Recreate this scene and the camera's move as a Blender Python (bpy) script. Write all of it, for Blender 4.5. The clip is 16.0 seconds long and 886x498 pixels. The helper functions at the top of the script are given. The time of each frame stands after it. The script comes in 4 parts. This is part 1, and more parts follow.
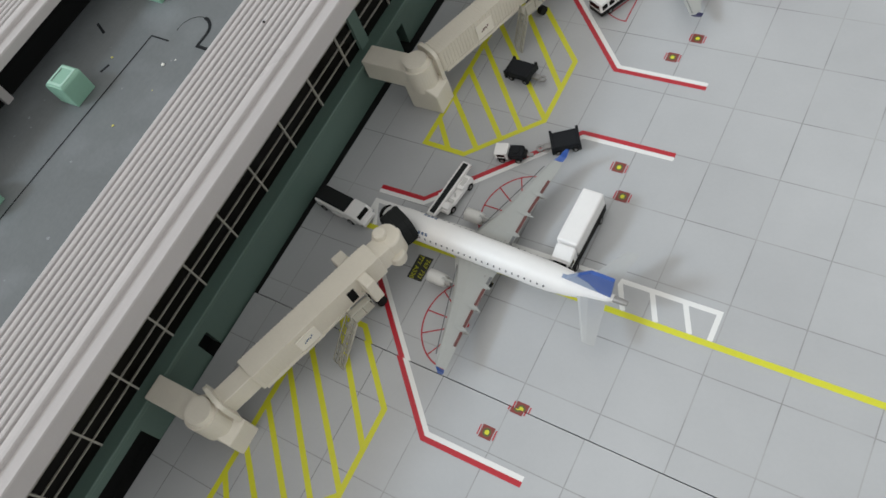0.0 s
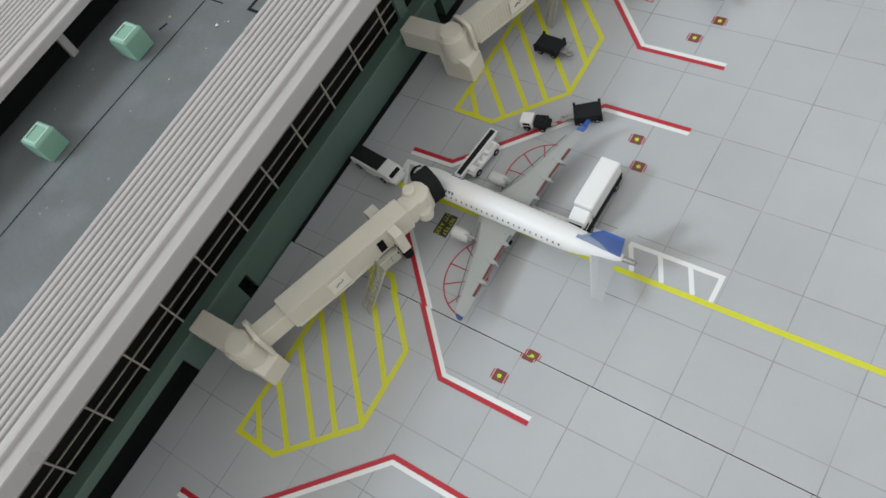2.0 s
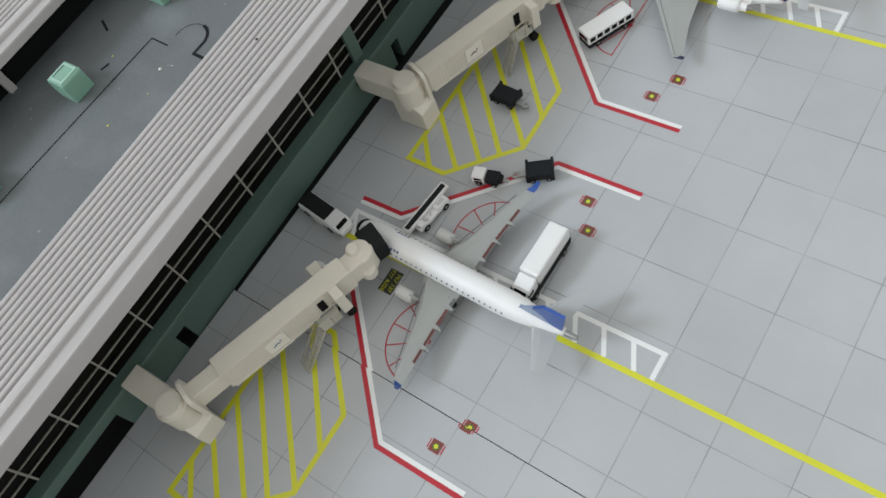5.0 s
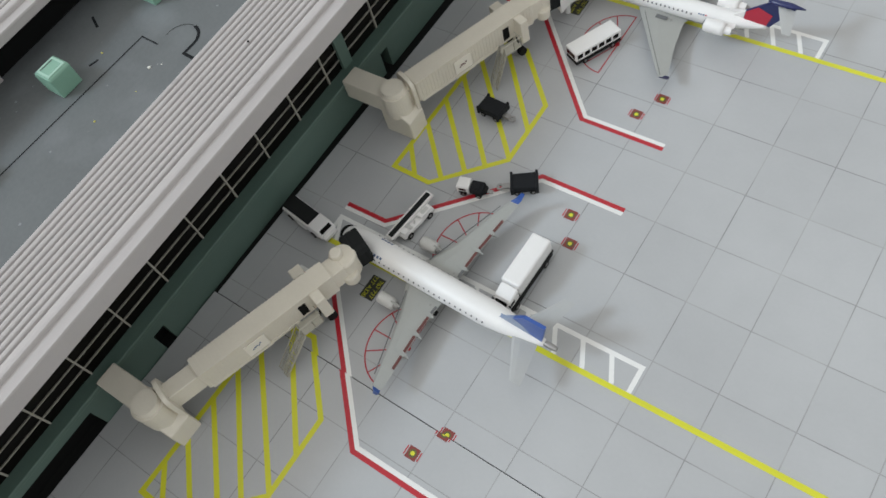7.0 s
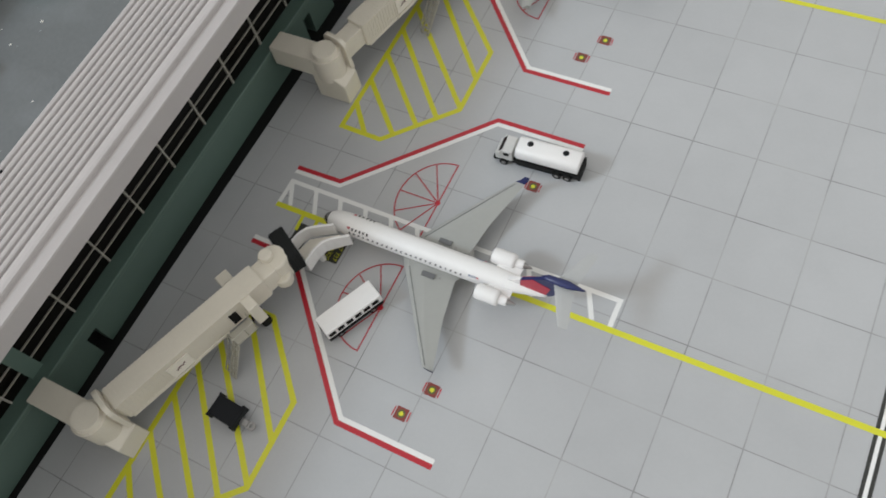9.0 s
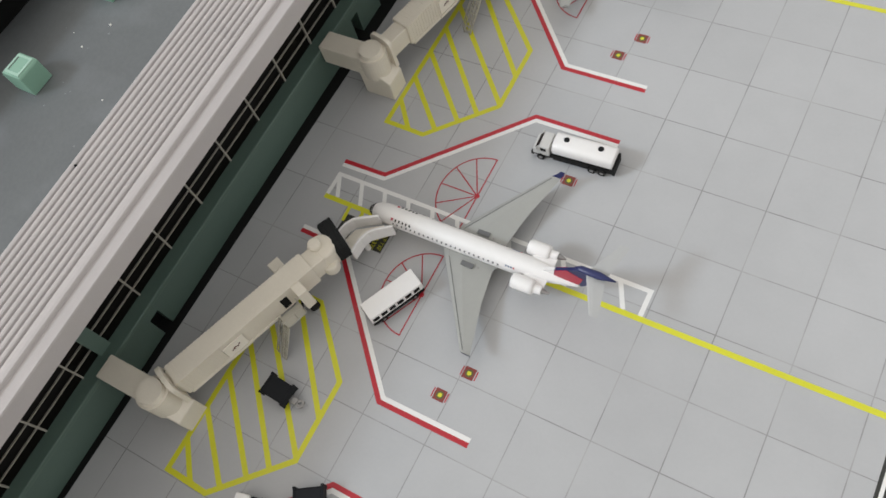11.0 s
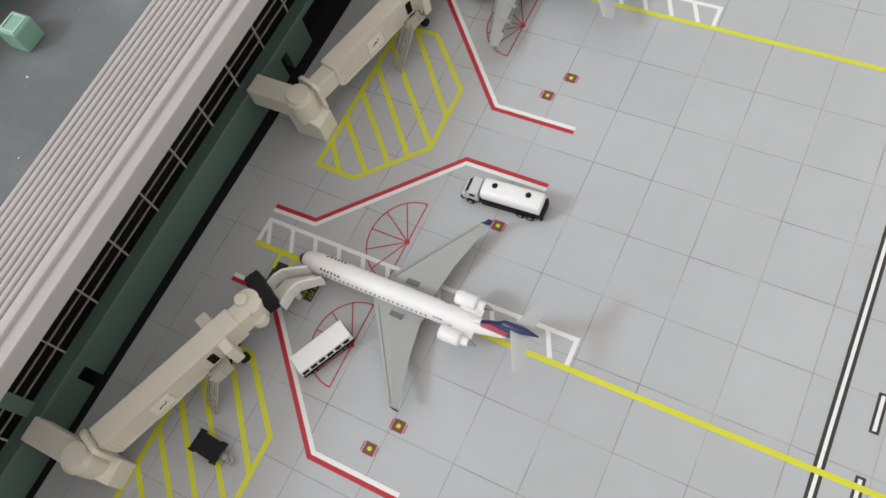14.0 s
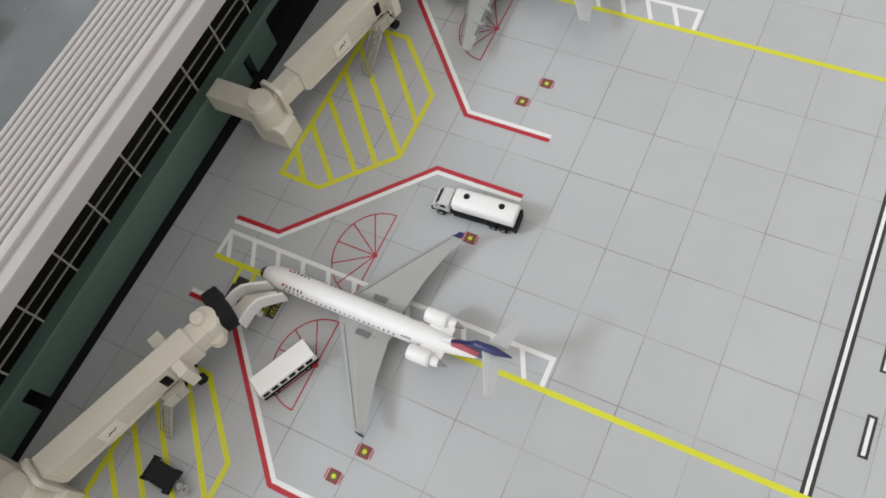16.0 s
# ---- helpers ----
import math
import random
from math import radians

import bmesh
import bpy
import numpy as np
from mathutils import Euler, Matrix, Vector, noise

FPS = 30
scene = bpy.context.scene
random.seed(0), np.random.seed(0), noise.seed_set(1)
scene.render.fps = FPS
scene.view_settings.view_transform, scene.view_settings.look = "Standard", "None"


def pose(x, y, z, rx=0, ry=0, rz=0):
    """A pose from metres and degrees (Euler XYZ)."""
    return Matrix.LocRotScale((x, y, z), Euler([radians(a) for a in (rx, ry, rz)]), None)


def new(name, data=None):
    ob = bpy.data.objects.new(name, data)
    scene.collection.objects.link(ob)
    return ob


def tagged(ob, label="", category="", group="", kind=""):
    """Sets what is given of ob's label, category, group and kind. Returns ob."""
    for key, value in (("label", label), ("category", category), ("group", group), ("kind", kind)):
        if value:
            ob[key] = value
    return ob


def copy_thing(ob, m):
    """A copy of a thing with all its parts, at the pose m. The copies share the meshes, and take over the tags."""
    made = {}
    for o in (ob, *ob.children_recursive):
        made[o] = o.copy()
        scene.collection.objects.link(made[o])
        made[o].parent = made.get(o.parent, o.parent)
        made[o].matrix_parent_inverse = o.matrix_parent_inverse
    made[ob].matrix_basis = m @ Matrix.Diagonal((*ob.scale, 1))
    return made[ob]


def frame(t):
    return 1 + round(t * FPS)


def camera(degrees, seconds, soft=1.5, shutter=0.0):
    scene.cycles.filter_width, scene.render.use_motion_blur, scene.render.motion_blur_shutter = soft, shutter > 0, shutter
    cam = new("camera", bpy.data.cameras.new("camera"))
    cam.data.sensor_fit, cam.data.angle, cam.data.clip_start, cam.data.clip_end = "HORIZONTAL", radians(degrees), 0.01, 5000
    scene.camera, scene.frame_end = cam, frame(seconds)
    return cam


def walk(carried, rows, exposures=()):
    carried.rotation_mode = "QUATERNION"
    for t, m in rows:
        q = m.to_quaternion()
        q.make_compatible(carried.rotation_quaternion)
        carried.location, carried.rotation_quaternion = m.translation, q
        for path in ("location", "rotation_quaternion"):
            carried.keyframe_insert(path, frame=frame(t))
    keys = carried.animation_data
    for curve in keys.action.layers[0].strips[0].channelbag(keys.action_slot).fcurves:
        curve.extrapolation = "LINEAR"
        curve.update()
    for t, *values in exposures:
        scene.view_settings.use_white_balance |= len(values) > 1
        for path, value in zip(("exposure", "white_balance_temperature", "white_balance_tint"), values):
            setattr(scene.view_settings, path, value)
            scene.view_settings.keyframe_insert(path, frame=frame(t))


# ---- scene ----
# A model airport on a table top. All plan numbers are in squares of the printed apron, 20 mm each.
U = 0.02
cam = camera(59.05, 16.0, 1.6, 0.5)
ROWS = [
    (0.0, 3.008, -15.670, 9.691, 29.98, 15.00, 28.32),
    (0.5, 3.137, -15.899, 9.757, 30.85, 14.79, 28.49),
    (1.0, 3.365, -15.992, 10.125, 30.93, 14.76, 29.13),
    (1.5, 3.305, -15.967, 10.114, 30.62, 15.23, 30.46),
    (2.0, 3.537, -16.227, 10.212, 29.58, 15.32, 31.84),
    (2.5, 3.516, -15.849, 10.350, 29.44, 15.12, 32.54),
    (3.0, 3.536, -15.692, 10.312, 29.27, 14.76, 32.72),
    (3.5, 3.549, -15.642, 10.417, 29.39, 14.48, 32.63),
    (4.0, 3.423, -15.538, 10.283, 29.28, 14.09, 32.64),
    (4.5, 3.464, -15.396, 10.264, 29.20, 13.58, 32.82),
    (5.0, 3.483, -14.947, 10.382, 28.74, 13.36, 32.81),
    (5.2, 3.432, -15.105, 10.225, 29.34, 12.95, 32.57),
    (7.5, 3.504, -15.075, 10.587, 30.09, 10.91, 33.97),
    (7.7, 3.457, -14.072, 11.030, 28.73, 11.61, 32.62),
    (7.9, 3.733, -12.716, 10.591, 29.46, 13.11, 31.98),
    (8.0, 3.924, -11.669, 10.208, 29.55, 13.68, 31.05),
    (8.2, 3.374, -9.078, 9.809, 27.41, 9.90, 28.90),
    (8.4, 3.045, -7.769, 10.642, 26.51, 7.95, 24.53),
    (8.5, 3.288, -8.131, 10.506, 29.11, 8.14, 23.84),
    (9.0, 2.939, -9.184, 10.018, 27.59, 8.27, 26.17),
    (9.5, 2.776, -9.458, 10.190, 27.57, 8.03, 26.87),
    (9.7, 3.048, -9.650, 10.386, 28.70, 9.08, 27.17),
    (11.8, 3.201, -9.053, 10.541, 26.15, 11.14, 28.50),
    (12.0, 3.178, -9.020, 10.539, 26.37, 10.83, 28.31),
    (12.5, 3.135, -9.135, 10.471, 26.07, 10.17, 28.07),
    (13.0, 3.102, -8.922, 10.271, 26.50, 9.35, 28.01),
    (13.5, 3.312, -8.332, 10.486, 25.80, 9.58, 27.88),
    (14.0, 3.438, -8.237, 10.836, 25.66, 9.59, 26.18),
    (14.5, 3.426, -7.996, 10.672, 25.40, 9.75, 25.75),
    (15.0, 3.200, -7.922, 10.495, 24.84, 8.84, 25.45),
    (15.5, 3.239, -8.025, 10.341, 25.34, 8.56, 25.57),
    (16.0, 3.323, -7.836, 10.358, 25.71, 8.29, 25.45),
]
# the camera's own exposure and white balance drift a little on the way
EXPOSURES = [(0.0, -0.38, 6200, 6), (3.5, -0.38, 6050, 4), (8.0, -0.43, 6200, 6), (9.5, -0.48, 6320, 7), (12.0, -0.28, 6450, 9), (16.0, -0.34, 6350, 8)]
walk(cam, [(t, pose(U * x, U * y, U * z, rx, ry, rz)) for t, x, y, z, rx, ry, rz in ROWS], EXPOSURES)

# ---- world and sun: soft window daylight ----
world = bpy.data.worlds.new("daylight")
scene.world = world
world.use_nodes = True
wn = world.node_tree
sky = wn.nodes.new("ShaderNodeTexSky")
sky.sky_type = "NISHITA"
sky.sun_disc = False
SUN_WAY = Vector((0.62, 0.54, -0.66))
sky.sun_elevation = math.asin(-SUN_WAY.normalized().z)
sky.sun_rotation = math.atan2(-SUN_WAY.x, -SUN_WAY.y)
sky.air_density, sky.dust_density, sky.ozone_density = 0.4, 8.0, 0.3
wn.links.new(sky.outputs[0], wn.nodes["Background"].inputs[0])
wn.nodes["Background"].inputs[1].default_value = 0.05
# the pale room all round sends the daylight back evenly, a little warmer
room = wn.nodes.new("ShaderNodeBackground")
room.inputs[0].default_value, room.inputs[1].default_value = (1.0, 0.965, 0.905, 1), 0.97
total = wn.nodes.new("ShaderNodeAddShader")
wn.links.new(wn.nodes["Background"].outputs[0], total.inputs[0])
wn.links.new(room.outputs[0], total.inputs[1])
wn.links.new(total.outputs[0], wn.nodes["World Output"].inputs[0])
sun_data = bpy.data.lights.new("sun", "SUN")
sun_data.energy, sun_data.angle, sun_data.color = 1.7, radians(10), (0.70, 0.85, 1.0)
sun = new("sun", sun_data)
sun.matrix_world = Matrix.Translation((-0.5, -0.5, 1.0)) @ SUN_WAY.to_track_quat("-Z", "Y").to_matrix().to_4x4()


# ---- materials ----
def nodes_of(name):
    m = bpy.data.materials.new(name)
    m.use_nodes = True
    return m, m.node_tree.nodes, m.node_tree.links, m.node_tree.nodes["Principled BSDF"]


def math_node(nt, op, a, b=None):
    n = nt.nodes.new("ShaderNodeMath")
    n.operation = op
    for k, v in enumerate((a, b)):
        if v is None:
            continue
        if isinstance(v, (int, float)):
            n.inputs[k].default_value = v
        else:
            nt.links.new(v, n.inputs[k])
    return n.outputs[0]


def noise_of(nt, coord, scale, detail=4.0):
    n = nt.nodes.new("ShaderNodeTexNoise")
    n.inputs["Scale"].default_value, n.inputs["Detail"].default_value = scale, detail
    nt.links.new(coord, n.inputs["Vector"])
    return n.outputs["Fac"]


def paint(name, colour, rough=0.5, vary=0.06, coarse=40.0, fine=600.0, bump=0.15, metal=0.0, coat=0.0):
    """A painted or moulded surface: two scales of tone, worn gloss and fine relief."""
    m, nodes, links, shader = nodes_of(name)
    nt = m.node_tree
    coord = nodes.new("ShaderNodeTexCoord").outputs["Object"]
    big, small = noise_of(nt, coord, coarse), noise_of(nt, coord, fine, 6.0)
    tone = math_node(nt, "ADD", math_node(nt, "MULTIPLY", big, vary * 2), math_node(nt, "MULTIPLY", small, vary))
    tone = math_node(nt, "ADD", tone, 1.0 - vary * 1.5)
    hue = nodes.new("ShaderNodeMix")
    hue.data_type, hue.blend_type = "RGBA", "MULTIPLY"
    hue.inputs[0].default_value = 1.0
    hue.inputs[6].default_value = (*colour, 1)
    links.new(tone, hue.inputs[7])
    links.new(hue.outputs[2], shader.inputs["Base Color"])
    links.new(math_node(nt, "ADD", math_node(nt, "MULTIPLY", big, 0.16), rough - 0.08), shader.inputs["Roughness"])
    shader.inputs["Metallic"].default_value = metal
    shader.inputs["Coat Weight"].default_value = coat
    if bump:
        b = nodes.new("ShaderNodeBump")
        b.inputs["Strength"].default_value, b.inputs["Distance"].default_value = bump, 0.0002
        links.new(small, b.inputs["Height"])
        links.new(b.outputs[0], shader.inputs["Normal"])
    return m


def apron_material(name, colour, joint):
    """Printed concrete apron: slabs of slightly different tone, scuffs, satin laminate; the printed joints fade in and out."""
    m, nodes, links, shader = nodes_of(name)
    nt = m.node_tree
    coord = nodes.new("ShaderNodeNewGeometry").outputs["Position"]
    big, mid, small = noise_of(nt, coord, 14.0), noise_of(nt, coord, 90.0), noise_of(nt, coord, 900.0, 6.0)
    tone = math_node(nt, "MULTIPLY", nodes.new("ShaderNodeObjectInfo").outputs["Random"], 0.0 if joint else 0.045)
    for n, k in ((big, 0.24), (mid, 0.10), (small, 0.05)):
        tone = math_node(nt, "ADD", tone, math_node(nt, "MULTIPLY", n, k))
    tone = math_node(nt, "ADD", tone, 0.77)
    if joint:
        fade = math_node(nt, "ADD", math_node(nt, "MULTIPLY", noise_of(nt, coord, 60.0), 1.3), -0.42)
        fade = math_node(nt, "MINIMUM", math_node(nt, "MAXIMUM", fade, 0.08), 0.5)
        tone = math_node(nt, "MULTIPLY", tone, math_node(nt, "SUBTRACT", 1.0, fade))
    hue = nodes.new("ShaderNodeMix")
    hue.data_type, hue.blend_type = "RGBA", "MULTIPLY"
    hue.inputs[0].default_value = 1.0
    hue.inputs[6].default_value = (*colour, 1)
    links.new(tone, hue.inputs[7])
    links.new(hue.outputs[2], shader.inputs["Base Color"])
    links.new(math_node(nt, "ADD", math_node(nt, "MULTIPLY", mid, 0.2), 0.30), shader.inputs["Roughness"])
    b = nodes.new("ShaderNodeBump")
    b.inputs["Strength"].default_value, b.inputs["Distance"].default_value = 0.1, 0.0003
    links.new(mid, b.inputs["Height"])
    links.new(b.outputs[0], shader.inputs["Normal"])
    return m


def speckled(name, colour):
    """Grey moulded roof with cloudy tone, dust and tiny pale specks."""
    m = paint(name, colour, 0.55, 0.2, 45, 700, 0.5)
    nt = m.node_tree
    shader = nt.nodes["Principled BSDF"]
    coord = nt.nodes.new("ShaderNodeTexCoord").outputs["Object"]
    cells = nt.nodes.new("ShaderNodeTexVoronoi")
    cells.inputs["Scale"].default_value = 260.0
    nt.links.new(coord, cells.inputs["Vector"])
    patch = noise_of(nt, coord, 60.0)
    spot = math_node(nt, "LESS_THAN", cells.outputs["Distance"], math_node(nt, "MULTIPLY", math_node(nt, "SUBTRACT", patch, 0.47), 0.7))
    dust = math_node(nt, "MULTIPLY", math_node(nt, "SUBTRACT", noise_of(nt, coord, 38.0, 9.0), 0.52), 1.5)
    fac = math_node(nt, "MAXIMUM", math_node(nt, "MULTIPLY", spot, 0.55), dust)
    mix = nt.nodes.new("ShaderNodeMix")
    mix.data_type = "RGBA"
    mix.clamp_factor = True
    nt.links.new(fac, mix.inputs[0])
    nt.links.new(shader.inputs["Base Color"].links[0].from_socket, mix.inputs[6])
    mix.inputs[7].default_value = (0.27, 0.285, 0.30, 1)
    nt.links.new(mix.outputs[2], shader.inputs["Base Color"])
    return m


APRON = apron_material("printed_apron", (0.405, 0.405, 0.41), False)
JOINT = apron_material("printed_joint", (0.39, 0.385, 0.38), True)
TABLE = paint("table_black", (0.012, 0.012, 0.012), 0.6)
YELLOW = paint("yellow_print", (0.575, 0.56, 0.025), 0.4, 0.08, 60, 900, 0.05)
RED = paint("red_print", (0.40, 0.014, 0.026), 0.4, 0.08, 60, 900, 0.05)
WHITE_PRINT = paint("white_print", (0.72, 0.71, 0.69), 0.4, 0.06, 60, 900, 0.05)
BLACK_PRINT = paint("black_print", (0.025, 0.025, 0.022), 0.4, 0.06, 60, 900, 0.05)
BROWN_PRINT = paint("dark_red_print", (0.20, 0.034, 0.03), 0.4, 0.06, 60, 900, 0.05)
FLAP_BROWN = paint("flap_gap_brown", (0.11, 0.03, 0.027), 0.5, 0.25, 500, 1500)
BROWN_MARK = paint("brown_mark", (0.12, 0.05, 0.045), 0.5)
OLIVE_PRINT = paint("olive_print", (0.10, 0.09, 0.03), 0.4)
GREEN_WALL = paint("terminal_green", (0.092, 0.140, 0.117), 0.45, 0.08, 30, 500)
MINT_PALE = paint("mint_rim", (0.34, 0.51, 0.42), 0.5, 0.08, 120, 900)
MINT = paint("mint_plastic", (0.215, 0.375, 0.285), 0.5, 0.08, 120, 900)
ROOF_GREY = speckled("roof_grey", (0.122, 0.130, 0.133))
ROOF_WHITE = paint("roof_white", (0.43, 0.40, 0.392), 0.3, 0.07, 60, 1500, 0.25)
GLASS = paint("dark_window", (0.004, 0.0035, 0.003), 0.2, 0.05, 60, 600, 0.0)
MULLION = paint("mullion_grey", (0.30, 0.285, 0.245), 0.5)
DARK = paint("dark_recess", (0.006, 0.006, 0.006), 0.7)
GROOVE = paint("groove_black", (0.012, 0.013, 0.015), 0.7)
BRIDGE = paint("bridge_beige", (0.655, 0.605, 0.515), 0.5, 0.07, 120, 1200, 0.2)
BRIDGE_PALE = paint("panel_pale", (0.76, 0.71, 0.62), 0.5, 0.06, 120, 1200, 0.1)
STAIR = paint("stair_grey", (0.27, 0.255, 0.205), 0.45, 0.1, 200, 1500)
RAIL = paint("rail_grey", (0.42, 0.40, 0.34), 0.45, 0.1, 200, 1500)
RUBBER = paint("rubber_black", (0.014, 0.014, 0.014), 0.65, 0.1, 150, 1200)
HOOD = paint("hood_black", (0.017, 0.018, 0.018), 0.8, 0.1, 150, 1200)
WHITE = paint("white_enamel", (0.74, 0.72, 0.705), 0.42, 0.05, 100, 900, 0.05, 0.0, 0.1)
WING = paint("wing_grey", (0.325, 0.325, 0.305), 0.42, 0.06, 100, 900, 0.05)
STABILISER = paint("stabiliser_grey", (0.385, 0.385, 0.38), 0.42, 0.06, 100, 900, 0.05)
NACELLE = paint("nacelle_grey", (0.52, 0.51, 0.49), 0.35, 0.06, 100, 900, 0.05)
SILVER = paint("bare_metal", (0.30, 0.29, 0.28), 0.35, 0.08, 200, 1500, 0.05, 0.7)
BLUE = paint("tail_blue", (0.03, 0.08, 0.30), 0.35, 0.06, 100, 900, 0.05)
PALE_BLUE = paint("swirl_blue", (0.22, 0.27, 0.38), 0.35)
NAVY = paint("navy", (0.015, 0.02, 0.09), 0.35)
TAIL_RED = paint("tail_red", (0.42, 0.02, 0.045), 0.35)
CHARCOAL = paint("charcoal", (0.013, 0.013, 0.015), 0.4, 0.06, 100, 900, 0.05)
FADED_RED = paint("faded_red_print", (0.35, 0.02, 0.03), 0.4, 0.1, 80, 900, 0.05)
MARK_GREY = paint("marking_grey", (0.12, 0.12, 0.122), 0.4)
MARK_BLUE = paint("faded_blue", (0.10, 0.14, 0.24), 0.4)
WINDOW_GREY = paint("window_grey", (0.05, 0.05, 0.06), 0.35)
CART = paint("cart_dark", (0.013, 0.014, 0.016), 0.5, 0.1, 150, 1200)
CRUMB_WHITE = paint("crumb_white", (0.75, 0.73, 0.68), 0.6)
CRUMB_YELLOW = paint("crumb_yellow", (0.55, 0.50, 0.12), 0.6)


for dull in (CHARCOAL, TABLE, GLASS, DARK, GROOVE, HOOD, RUBBER, CART):
    dull.node_tree.nodes["Principled BSDF"].inputs["Specular IOR Level"].default_value = 0.12


# ---- building helpers ----
def data_of(name, bm, material):
    bmesh.ops.recalc_face_normals(bm, faces=bm.faces[:])
    bmesh.ops.scale(bm, vec=(U, U, U), verts=bm.verts[:])
    me = bpy.data.meshes.new(name)
    bm.to_mesh(me)
    bm.free()
    me.materials.append(material)
    return me


def part(name, bm, material, parent, label="", smooth=False):
    me = data_of(name, bm, material)
    if smooth:
        me.polygons.foreach_set("use_smooth", [True] * len(me.polygons))
    ob = new(name, me)
    ob.parent = parent
    return tagged(ob, label)


def thing(name, x, y, z, turn, label, category, group="", kind=""):
    ob = new(name)
    ob.empty_display_size = 0.005
    ob.matrix_world = pose(U * x, U * y, U * z, 0, 0, turn)
    return tagged(ob, label, category, group, kind)


def structure(name, bm, material, label, smooth=False):
    me = data_of(name, bm, material)
    if smooth:
        me.polygons.foreach_set("use_smooth", [True] * len(me.polygons))
    return tagged(new(name, me), label, name.split("_")[0], "", "structure")


def add_box(bm, x0, x1, y0, y1, z0, z1, bevel=0.0):
    vs = [bm.verts.new((x, y, z)) for x in (x0, x1) for y in (y0, y1) for z in (z0, z1)]
    fs = [bm.faces.new([vs[k] for k in q]) for q in ((0, 1, 3, 2), (4, 6, 7, 5), (0, 4, 5, 1), (2, 3, 7, 6), (0, 2, 6, 4), (1, 5, 7, 3))]
    if bevel:
        es = list({e for f in fs for e in f.edges})
        bmesh.ops.bevel(bm, geom=es, offset=bevel, segments=2, profile=0.5, affect="EDGES")
    return bm


def box(x0, x1, y0, y1, z0, z1, bevel=0.0):
    return add_box(bmesh.new(), x0, x1, y0, y1, z0, z1, bevel)


def loft(bm, rings, closed=True, caps=True):
    """A skin over rings of equally many points."""
    rows = [[bm.verts.new(p) for p in ring] for ring in rings]
    n = len(rows[0])
    for a, b in zip(rows, rows[1:]):
        for k in range(n if closed else n - 1):
            bm.faces.new((a[k], a[(k + 1) % n], b[(k + 1) % n], b[k]))
    if caps:
        bm.faces.new(rows[0])
        bm.faces.new(rows[-1])
    return bm


def ring_x(x, y, z, ry, rz, n=20):
    return [(x, y + ry * math.cos(2 * math.pi * k / n), z + rz * math.sin(2 * math.pi * k / n)) for k in range(n)]


def tube(bm, a, b, ra, rb=None, n=12):
    a, b = Vector(a), Vector(b)
    rb = ra if rb is None else rb
    q = (b - a).to_track_quat("Z", "Y").to_matrix()
    rings = [[p + q @ Vector((r * math.cos(2 * math.pi * k / n), r * math.sin(2 * math.pi * k / n), 0)) for k in range(n)] for p, r in ((a, ra), (b, rb))]
    return loft(bm, rings)


def lathe(x, y, profile, n=28):
    """A turned body about an upright axis from pairs of radius and height."""
    rings = [[(x + max(r, 0.002) * math.cos(2 * math.pi * k / n), y + max(r, 0.002) * math.sin(2 * math.pi * k / n), z) for k in range(n)] for r, z in profile]
    return loft(bmesh.new(), rings)


def prism(bm, outline, z0, z1):
    """An upright plate over a plan outline."""
    return loft(bm, [[(x, y, z0) for x, y in outline], [(x, y, z1) for x, y in outline]])


def prism_y(bm, outline, y0, y1):
    """A bar along y with the section outline in x and z."""
    return loft(bm, [[(x, y0, z) for x, z in outline], [(x, y1, z) for x, z in outline]])


def strip(bm, points, width, z=0.004, close=False, side=0.0):
    """A flat painted line with mitred corners; side shifts it to its left."""
    pts = [Vector(p) for p in points]
    n = len(pts)
    left, right = [], []
    for k in range(n):
        ways = []
        if k > 0 or close:
            ways.append((pts[k] - pts[k - 1]).normalized())
        if k < n - 1 or close:
            ways.append((pts[(k + 1) % n] - pts[k]).normalized())
        nors = [Vector((-w.y, w.x)) for w in ways]
        m = sum(nors, Vector((0, 0))).normalized()
        m = m / max(0.3, m.dot(nors[0]))
        left.append(bm.verts.new((*(pts[k] + m * (side + width / 2)), z)))
        right.append(bm.verts.new((*(pts[k] + m * (side - width / 2)), z)))
    for k in range(n if close else n - 1):
        j = (k + 1) % n
        bm.faces.new((left[k], right[k], right[j], left[j]))
    return bm


# ---- table and printed apron ----
Y0, Y1 = -26.0, 14.0
SEAM = -13.565
structure("floor", box(-30, 40, -50, 40, -0.25, -0.06), TABLE, "black table top under the model airport")


def seam_y(x):
    """The joint between the two sheets lies a little askew."""
    return SEAM - 0.0113 * x


mat_far = structure("ground", prism(bmesh.new(), [(-4.46, seam_y(-4.46) + 0.007), (16, seam_y(16) + 0.007), (16, Y1), (-4.46, Y1)], -0.05, 0.0), JOINT, "printed grey concrete apron sheet with square joints")
mat_near = structure("ground", prism(bmesh.new(), [(-4.52, Y0), (16, Y0), (16, seam_y(16) - 0.007), (-4.52, seam_y(-4.52) - 0.007)], -0.05, 0.001), JOINT, "printed grey apron sheet butted against its neighbour")

# ---- painted markings, the same at every gate ----
PITCH = 6.45
# lead-in line, far and near boundary and hatched field of each gate
GATES = ((-18.3, 2.625, -2.625, -3.2), (-11.84, 2.60, -2.58, -3.076), (-5.335, 2.64, -2.625, -3.245), (1.075, 2.63, -2.71, -3.17), (7.55, 2.63, -2.63, -3.2))


